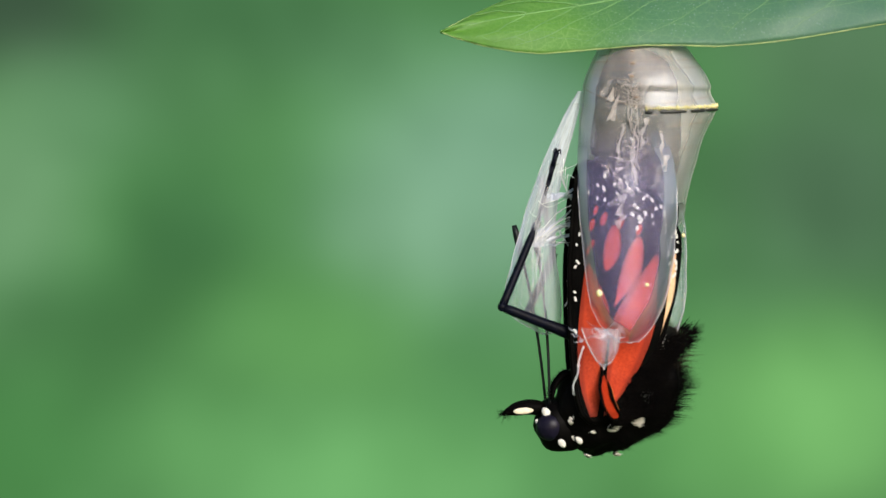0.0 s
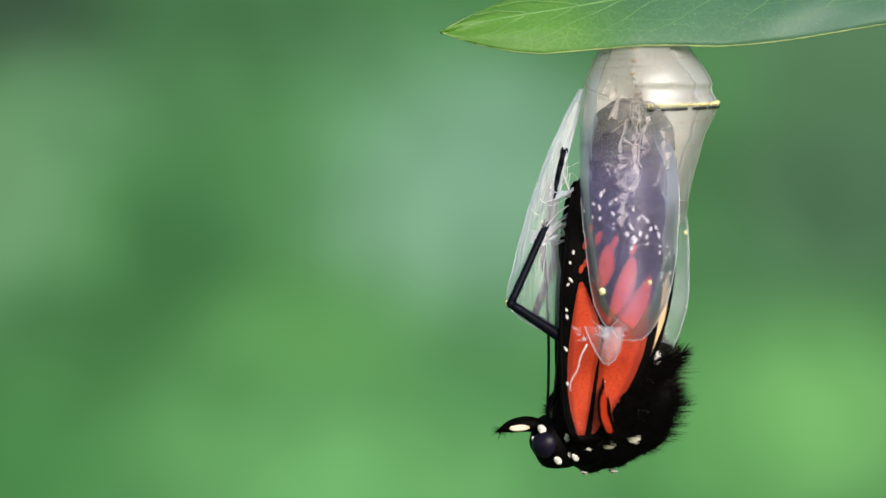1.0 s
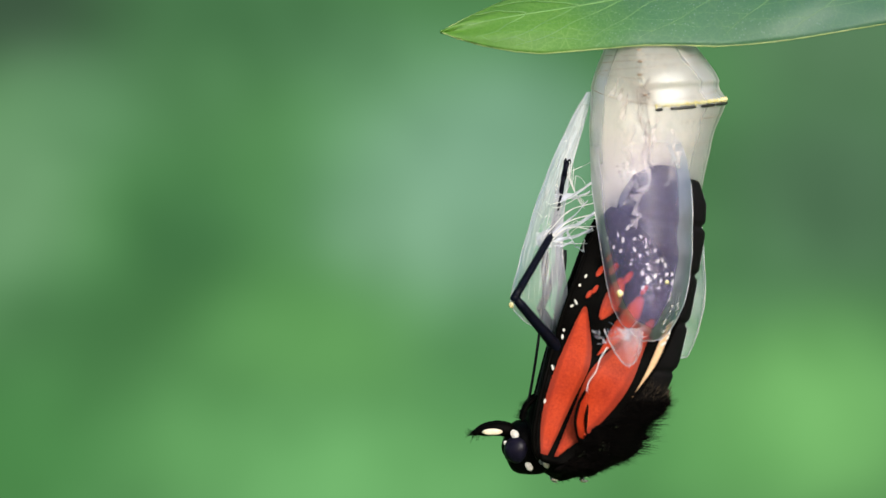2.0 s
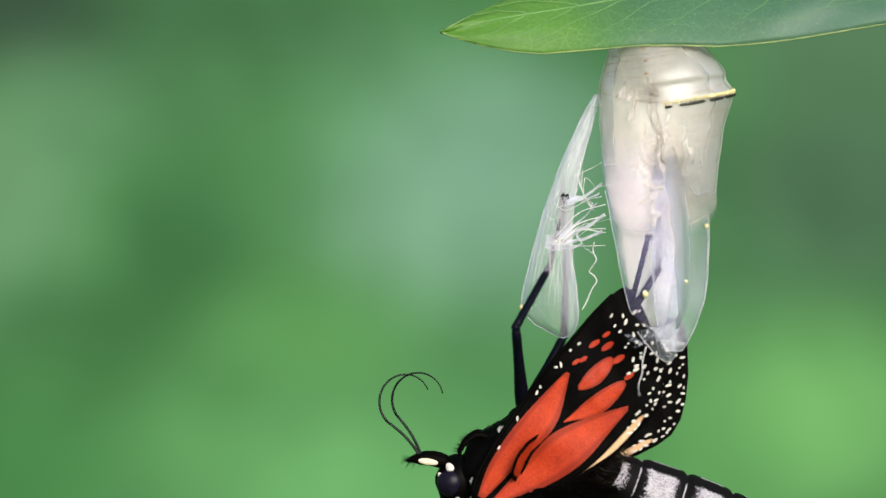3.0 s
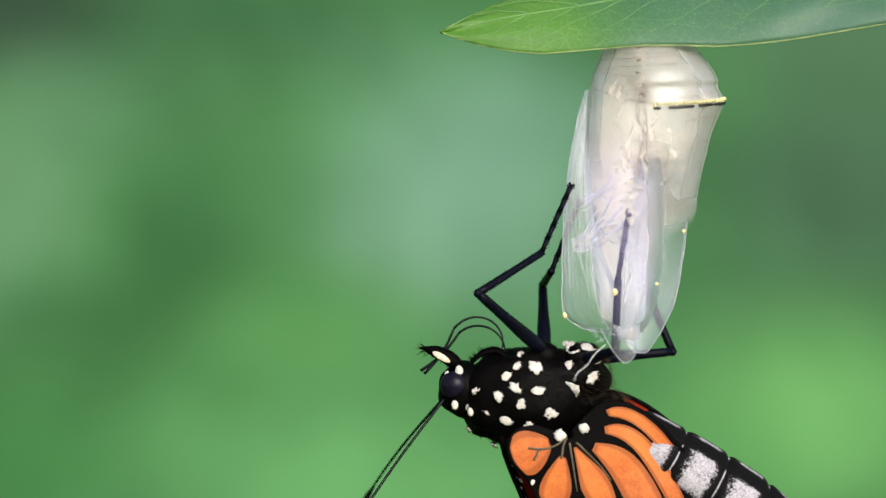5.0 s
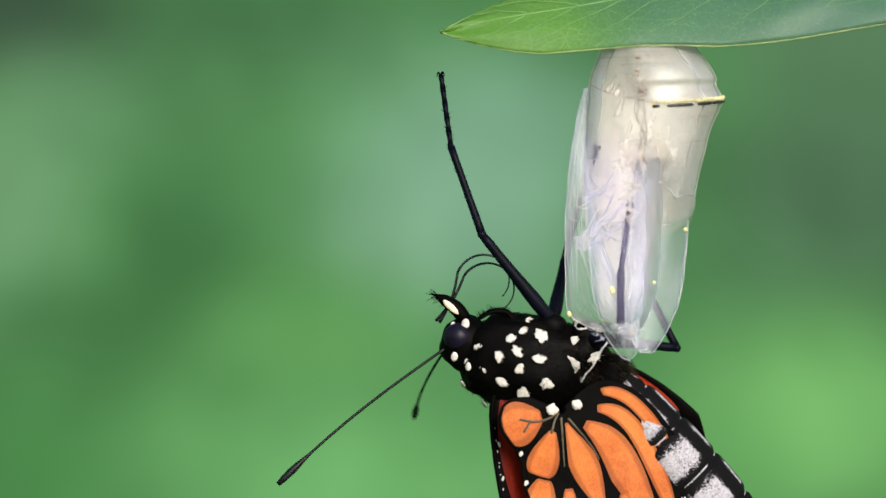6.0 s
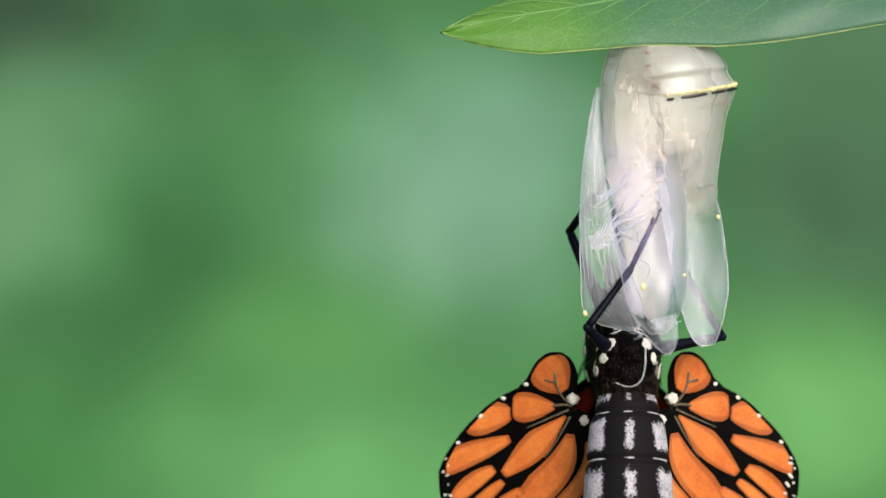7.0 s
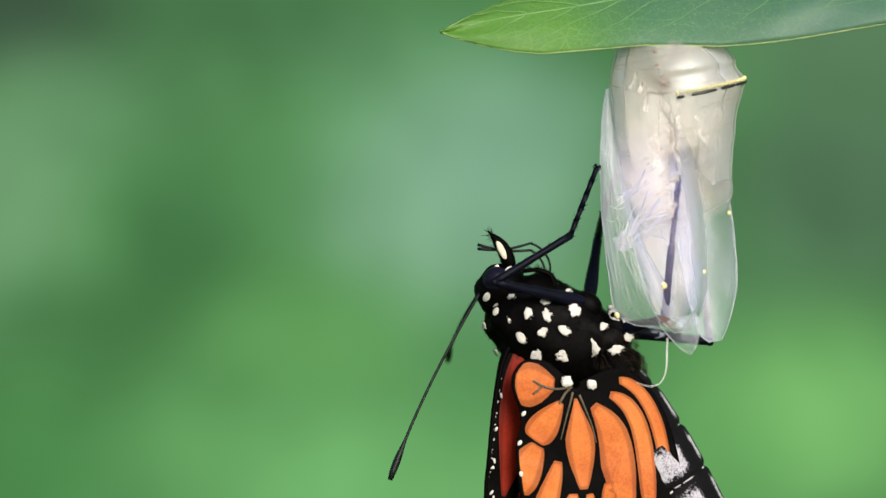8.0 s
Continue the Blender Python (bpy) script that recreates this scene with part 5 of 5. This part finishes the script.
# butterfly: time, place of the chest across, down and deep, lean, turn about the upright
EMERGE = [(0, 1099, 694, 0, -126, 0), (0.2, 1102, 696, 0, -126, 0), (0.5, 1120, 704, 0, -126, 0), (0.8, 1097, 712, 0, -126, 0), (1.0, 1092, 724, 0, -126, 0), (1.2, 1090, 726, 0, -126, 0), (2.3, 1036, 744, 0, -122, 0), (2.5, 1026, 766, 0, -121, 0), (2.6, 1012, 772, 0, -120, 0)]
DROP = [(2.7, 934, 820, 10, -114, 0), (3.0, 934, 820, 10, -114, 0), (3.5, 950, 834, 10, -114, 0), (3.6, 942, 828, 20, -110, 0), (3.7, 942, 826, 30, -105, 0), (3.8, 944, 838, 30, -104, 0), (4.0, 944, 844, 30, -104, 0), (4.3, 926, 814, 30, -104, 0), (4.5, 982, 812, 30, -102, -24), (4.6, 945, 770, 30, -97, 0), (4.7, 940, 715, 30, -94, 0)]
CLIMB = [(5.8, 946, 645, 30, -81, 0), (6.0, 940, 645, 30, -80, 0), (6.1, 955, 630, 30, -78, 0), (6.2, 975, 620, 40, -77, 0), (6.3, 1070, 612, 98, -66, -58), (6.4, 1104, 612, 116, -62, -82), (6.5, 1088, 622, 110, -62, -66), (6.6, 972, 602, 60, -66, -4), (6.7, 975, 605, 60, -66, -4), (6.8, 1100, 616, 116, -62, -82), (6.9, 1085, 628, 122, -60, -92), (7.0, 1102, 628, 122, -60, -90)]
TURNS = [(7.1, 985, 590, 60, -60, -6), (7.2, 980, 600, 60, -60, -4), (7.3, 1082, 615, 116, -60, -80), (7.4, 1070, 622, 110, -60, -66), (7.5, 978, 595, 60, -58, -3), (7.6, 985, 595, 60, -58, -3), (7.7, 1085, 618, 122, -60, -98), (7.8, 1106, 615, 122, -60, -116), (7.9, 1078, 614, 116, -60, -84), (8.0, 980, 590, 60, -58, 0)]
BODY = EMERGE + DROP + CLIMB + TURNS
TAIL = [(0, -3), (1.2, -1), (2.3, 8), (2.5, 10), (2.6, 14), (2.7, 80), (2.8, 104), (3.0, 112), (3.5, 114), (3.7, 110), (4.0, 107), (4.5, 108), (4.7, 118), (6.0, 137), (6.2, 142), (6.6, 150), (8.0, 150)]
FORE = [(0, -3), (0.5, -4.5), (1.0, -1), (2.3, 17), (2.5, 21), (2.6, 22), (2.7, 34), (3.5, 34), (3.6, 62), (3.7, 100), (3.8, 126), (4.0, 142), (4.5, 146), (4.7, 152), (5.8, 168), (6.0, 172), (6.2, 178), (6.6, 187), (8.0, 187)]
FORE_SHIFT = [(0, -34, 38), (0.5, -42, 38), (1.2, -46, 36), (2.3, -32, 14), (2.6, -28, 14), (2.7, -12, 14), (3.5, -12, 14), (3.8, 0, 0), (8, 0, 0)]      # the folded forewing on the shoulder: time, across, up
HIND_SHIFT = [(0, 0, 0), (3.6, 0, 0), (4.0, 8, 6), (4.3, 8, 10), (4.5, 66, 18), (4.6, 10, 10), (4.7, 0, 4), (5.8, 0, 0), (6.2, 4, 0), (6.6, 16, 0), (8, 18, 0)]      # the near hindwing on its root: time, across, up
FLIP = [(0, 0), (3.5, 0), (3.6, 70), (3.7, 140), (3.8, 180), (8.0, 180)]
HIND = [(0, -22), (1.0, -14), (2.5, 6), (2.7, 26), (3.5, 26), (3.6, 70), (3.7, 120), (4.0, 188), (4.5, 182), (4.7, 179), (5.8, 184), (6.0, 185), (6.2, 190), (6.6, 203), (8.0, 203)]
FEEL = [(0, -6), (1.2, 3), (2.5, 15), (2.6, 8), (2.7, -66), (2.8, -140), (4.5, -146), (4.6, -148), (5.8, -148), (5.9, -136), (6.0, -131), (6.2, -134), (6.6, -148), (6.7, -156), (7.1, -152), (7.2, -134), (7.5, -150), (8.0, -156)]
# tongue: time, lean of its root, how far the root is drawn in, turn of its curled end
COIL = [(0, -124, 230, 180), (2.4, -122, 230, 180), (2.5, -120, 230, 120), (2.6, -70, 120, 50), (2.7, -5, 20, -10), (2.8, -24, 0, -38), (2.9, -36, 0, -18), (3.0, -42, 0, -4), (3.1, -34, 10, 0), (3.2, -5, 34, 0), (3.3, 0, 36, 0), (3.4, -34, 10, 0), (3.5, -12, 34, 0), (3.7, 16, 38, 0), (4.0, 36, 40, 0), (4.6, 38, 40, 0),
        (5.8, 20, 36, 0), (6.0, 20, 34, 0), (6.1, 0, 20, 0), (6.2, -16, 0, -16), (6.3, 10, 20, 0), (6.5, 40, 36, 0), (7.1, 74, 36, 20), (8.0, 84, 36, 20)]
# feet and knees: time, foot across, down, deep, knee across, down, deep
NEAR_MID = [(0, 985, 270, -18, 872, 534, -70), (1.0, 1000, 258, -18, 894, 544, -85), (2.5, 1008, 280, -18, 914, 562, -150), (2.7, 1004, 330, -18, 900, 616, -150), (3.5, 1002, 330, -18, 904, 624, -150), (4.0, 978, 336, -18, 884, 620, -140), (4.3, 967, 326, -18, 864, 594, -140), (4.5, 962, 346, -18, 878, 618, -170), (4.7, 1000, 370, -18, 876, 590, -90),
            (5.8, 1010, 252, -10, 894, 420, -60), (5.9, 1008, 156, -10, 884, 420, -60), (6.0, 780, 130, 20, 822, 432, -60), (6.1, 1100, 200, 90, 955, 372, 0)]
NEAR_MID += [(6.2, 1120, 200, 100, 950, 372, 80), (6.3, 1150, 200, 110, 930, 372, 160), (6.5, 1150, 205, 110, 945, 390, 160), (6.7, 1110, 250, 90, 960, 385, 60), (6.9, 1185, 170, 110, 975, 410, 180), (7.0, 1185, 170, 110, 975, 410, 180), (7.1, 1062, 312, 20, 934, 384, 60), (7.2, 1044, 90, 0, 1002, 348, 40),
             (7.3, 1032, 116, 20, 962, 356, 110), (7.4, 1030, 276, 20, 880, 436, 90), (7.5, 1050, 286, -6, 856, 496, -70), (7.6, 1038, 286, -6, 866, 484, -70), (7.7, 1016, 290, 10, 960, 436, 240), (7.9, 1028, 290, 10, 940, 452, 200), (8.0, 1060, 288, -6, 866, 502, -70)]
FAR_MID = [(0, 962, 345, 10, 1000, 575, 60), (2.5, 990, 360, 10, 985, 600, 90), (3.0, 995, 350, 10, 1010, 600, 120), (3.5, 995, 350, 10, 1010, 600, 120), (4.0, 984, 370, 20, 955, 600, 500), (4.5, 985, 380, 20, 965, 610, 500), (4.7, 1000, 420, 30, 935, 580, 300), (6.0, 1030, 345, 40, 1000, 440, 500), (6.5, 1100, 330, 70, 1130, 460, 340), (7.5, 1078, 330, 60, 1046, 440, 600), (8.0, 1084, 330, 60, 1050, 430, 600)]
NEAR_HIND = [(0, 1110, 345, -30, 1085, 560, -20), (2.5, 1130, 360, -30, 1100, 580, -20), (3.0, 1160, 370, -35, 1150, 600, -30), (4.0, 1116, 375, -40, 1082, 628, -50), (4.5, 1112, 380, -40, 1070, 628, -50), (6.0, 1112, 385, -40, 1084, 590, -50), (6.5, 1166, 375, -40, 1072, 590, -30), (7.0, 1166, 372, -40, 1062, 590, -30), (7.5, 1188, 372, -40, 1176, 512, -20), (8.0, 1196, 366, -40, 1180, 512, -20)]
FAR_HIND = [(0, 1150, 330, 60, 1140, 480, 140), (2.5, 1170, 380, 60, 1150, 520, 140), (3.5, 1160, 430, 100, 1185, 600, 90), (4.0, 1128, 420, 130, 1140, 622, 90), (4.5, 1110, 400, 130, 1173, 622, 90), (6.0, 1120, 410, 130, 1160, 602, 90), (6.5, 1150, 400, 130, 1262, 580, 90), (7.0, 1158, 400, 130, 1274, 580, 90), (8.0, 1200, 400, 130, 1296, 562, 90)]
BEND = [(0, 15, 10), (3.0, 12, 20), (4.5, 20, 10), (4.7, 10, 10), (5.8, 5, 5), (6.0, 0, 0), (6.1, 0, 0), (7.4, 5, 10), (7.5, 20, 30), (7.6, 20, 30), (7.7, 0, 10), (7.9, 0, 10), (8.0, 33, 37)]      # how far its ankle gives
STEPS = [k / 10 for k in range(81)]


def row_at(table, t):
    """Eased values of a table of rows at time t."""
    n = len(table[0])
    return [smooth1([(r[0], r[i]) for r in table], t) for i in range(1, n)]


def rot(axis, deg):
    return Matrix.Rotation(radians(deg), 4, axis)


def frontal(yaw):
    """0 seen from its side, 1 seen from below."""
    return min(1.0, abs(yaw) / 80)


def body_frame(t):
    px, py, d, lean, yaw = row_at(BODY, t)
    side = rot("Y", lean) @ rot("Z", 180)
    return Matrix.Translation(at(px, py, d) * U) @ rot("Z", yaw) @ side, side, yaw


def reach(hip, foot, knee, l1, l2):
    """The knee of a two-piece limb of fixed lengths, bent towards the knee's wish."""
    way = foot - hip
    dist = min(max(way.length, abs(l1 - l2) + 1), l1 + l2 - 1)
    way.normalize()
    a = (l1 * l1 - l2 * l2 + dist * dist) / (2 * dist)
    h = math.sqrt(max(0.0, l1 * l1 - a * a))
    pole = knee - hip
    pole = pole - way * pole.dot(way)
    if pole.length < 1e-4:
        pole = way.orthogonal()
    pole.normalize()
    return hip + way * a + pole * h, hip + way * dist


def aim(p, q, hint):
    """A pose at p with z towards q."""
    z = (q - p).normalized()
    y = (hint - z * hint.dot(z)).normalized()
    x = y.cross(z)
    m = Matrix((x, y, z)).transposed().to_4x4()
    m.translation = p * U
    return m


def motions():
    base = Matrix.Translation(HANG * U)
    rows = []
    for t in STEPS:
        dx, lean, dz = row_at(SWING, t)
        rows.append((t, Matrix.Translation((dx * U, 0, dz * U)) @ base @ rot("Y", -lean)))
    walk(shell, rows)
    walk(front_flap, [(t, Matrix.Translation(HINGE * U) @ rot("Y", smooth1(OPEN, t))) for t in STEPS])
    rows = []
    for t in STEPS:
        swing, tilt, turn = row_at(HAIR, t)
        shift = Vector((-2.3 * smooth1(TIP_SWING, t), 0, 0))
        rows.append((t, Matrix.Translation((LOOSE + shift) * U) @ rot("Y", swing) @ rot("X", -tilt) @ rot("Z", turn)))
    walk(thread, rows)
    # the rear flake and the loose tip are pushed aside by the climbing butterfly
    for ob, pivot, table in ((rear_flake, at(1200, 300, 30) - HANG, REAR_OPEN), (tip_flake, at(1069, 503, -104) - HANG, TIP_SWING)):
        walk(ob, [(t, Matrix.Translation(pivot * U) @ rot("Y", smooth1(table, t)) @ Matrix.Translation(-pivot * U)) for t in STEPS])
    pivot = at(1038, 300, -80) - HANG
    rows = []
    for t in STEPS:
        turn, swing = row_at(FRONT_TURN, t)
        rows.append((t, Matrix.Translation((pivot + Vector((-0.10 * turn, 0, 0))) * U) @ rot("Y", swing) @ rot("Z", turn) @ Matrix.Translation(-pivot * U)))
    walk(front_flake, rows)
    frames = [(t, *body_frame(t)) for t in STEPS]
    walk(insect, [(t, m) for t, m, s, y in frames])
    rows = []
    for t, m, s, y in frames:
        rx, rz = row_at(ROOT, t)
        rz *= 1 - 0.25 * frontal(y)
        rows.append((t, Matrix.Translation(Vector((rx, 0, rz)) * U) @ s.inverted() @ rot("Y", smooth1(TAIL, t) + 16 * frontal(y)) @ rot("Z", smooth1([(0, -80), (1.2, -80), (2.3, -78), (2.6, -70), (2.7, -35), (2.8, 0), (4, 10), (8, 18)], t) * (1 - frontal(y)))))
    walk(belly, rows)
    for (kind, side), ob in wings.items():
        rows = []
        for t, m, s, y in frames:
            lag = t - 0.1 if side < 0 and 3.45 < t < 3.95 else t      # the far wing drops a little later
            a = smooth1(FORE if kind == "fore" else HIND, lag)
            fr = frontal(y)
            late = smooth1([(0, 0), (3.5, 0), (4.0, 1), (8, 1)], t)
            shown = smooth1([(0, 0), (2.6, 0), (2.7, 1), (3.5, 1), (3.7, 0), (8, 0)], t)
            if side < 0:
                a += 20 * shown if kind == "fore" else 8 * (1 - late)
                if kind == "hind":      # the far wing is thrown back while it hangs
                    a += smooth1([(0, 0), (3.6, 0), (4.0, 0), (4.6, -6), (6.0, -21), (6.2, -19), (6.6, 0), (8, 0)], t)
                a += smooth1([(0, 0), (3.6, 0), (4.0, -12), (4.5, -14), (6.0, -34), (6.2, -28), (6.6, -2), (8, -2)], t) * (kind == "fore")
            if kind == "hind":
                a += (195 - a) * fr * 0.9
            else:
                a += (186 - a) * fr * 0.9
            flip = side * (smooth1(FLIP, lag) - late * (8 + 74 * fr))
            if kind == "hind":
                flip += side * (1 - late) * (62 if side > 0 else -74)
            spread = side * late * (6 + (69 if kind == "hind" else 36) * fr)
            if side < 0:
                side_on = late * max(0.0, 1 - abs(abs(y) - 62) / 22)
                spread -= 24 * side_on
                flip -= 30 * side_on
            hub = FOLDED[kind].copy()
            if kind == "fore":      # the wing slides forward on the shoulder as it leaves the case
                hub += Vector((-26, 0, 26)) * smooth1([(0, 0), (1.2, 0.1), (2.3, 0.9), (2.6, 1), (8, 1)], t)
                dx, dz = row_at(FORE_SHIFT, t)
                if side < 0:
                    dx, dz = dx + 4 * shown, dz + 56 * shown
                hub += s.to_3x3().inverted() @ Vector((dx, 0, dz))
            hub = hub.lerp(HUB[kind], late)
            hub += Vector((30 * fr, 0, 20 * fr ** 4) if kind == "fore" else (22 * fr, -2, 20 * fr ** 4)) * late
            if kind == "hind" and side > 0:
                dx, dz = row_at(HIND_SHIFT, t)
                hub += s.to_3x3().inverted() @ Vector((dx, 0, dz - 38 * late * max(0.0, 1 - abs(abs(y) - 64) / 18)))
            hub = Vector((hub.x, side * hub.y, hub.z))
            rows.append((t, Matrix.Translation(hub * U) @ s.inverted() @ rot("X", -spread) @ rot("Y", a) @ rot("Z", flip)))
        walk(ob, rows)
    for side, ob in antennae.items():
        rows = []
        for t, m, s, y in frames:
            a, fr = smooth1(FEEL, t), frontal(y)
            if side > 0:
                out = 12 + 8 * fr
            else:      # the far one trails away from the lens later on
                trail = smooth1([(0, 0), (4.7, 0), (5.8, 1), (8, 1)], t)
                a += (-172 - a) * trail * (1 - fr) - 5 * (1 - trail)
                out = (44 + 22 * trail) * (1 - fr) + 14 * fr
            rows.append((t, Matrix.Translation(Vector((-6, side * 20, 152)) * U) @ s.inverted() @ rot("X", -side * (3 if t < 2.6 else out)) @ rot("Y", a)))
        walk(ob, rows)
    for side, (root, tip) in tongues.items():
        rows, ends = [], []
        for t, m, s, y in frames:
            lean, drawn, curl = row_at(COIL, t)
            turn = Matrix.Translation(Vector((-78, side * 4, 168)) * U) @ s.inverted() @ rot("Y", lean + (0 if side > 0 else 12)) @ rot("Z", side * 8) @ Matrix.Translation((0, 0, -drawn * U))
            rows.append((t, turn))
            ends.append((t, turn @ Matrix.Translation((0, 0, STRAIGHT * U)) @ rot("Y", curl)))
        walk(root, rows)
        walk(tip, ends)
    for name, table in (("near_mid", NEAR_MID), ("far_mid", FAR_MID), ("near_hind", NEAR_HIND), ("far_hind", FAR_HIND)):
        hip, l1, l2, l3 = LEGS[name]
        rows = [[], [], []]
        for t, m, s, y in frames:
            fx, fy, fd, kx, ky, kd = row_at(table, t)
            bx, by = row_at(BEND, t) if name == "near_mid" else (0, 0)
            inv = m.inverted()
            w = l2 / (l2 + l3)
            spots = [at(fx, fy, fd), at(kx, ky, kd), at(kx + (fx - kx) * w + bx, ky + (fy - ky) * w + by, fd * 0.8)]
            foot, wish, ankle = [(inv @ (p * U)) / U for p in spots]
            h = Vector(hip)
            knee, ankle = reach(h, ankle, wish, l1, l2)
            hint = Vector((0.1, 1, 0.05))
            for k, (p, q) in enumerate(((h, knee), (knee, ankle), (ankle, foot))):
                rows[k].append((t, aim(p, q, hint)))
        for ob, r in zip(limbs[name], rows):
            walk(ob, r)


motions()
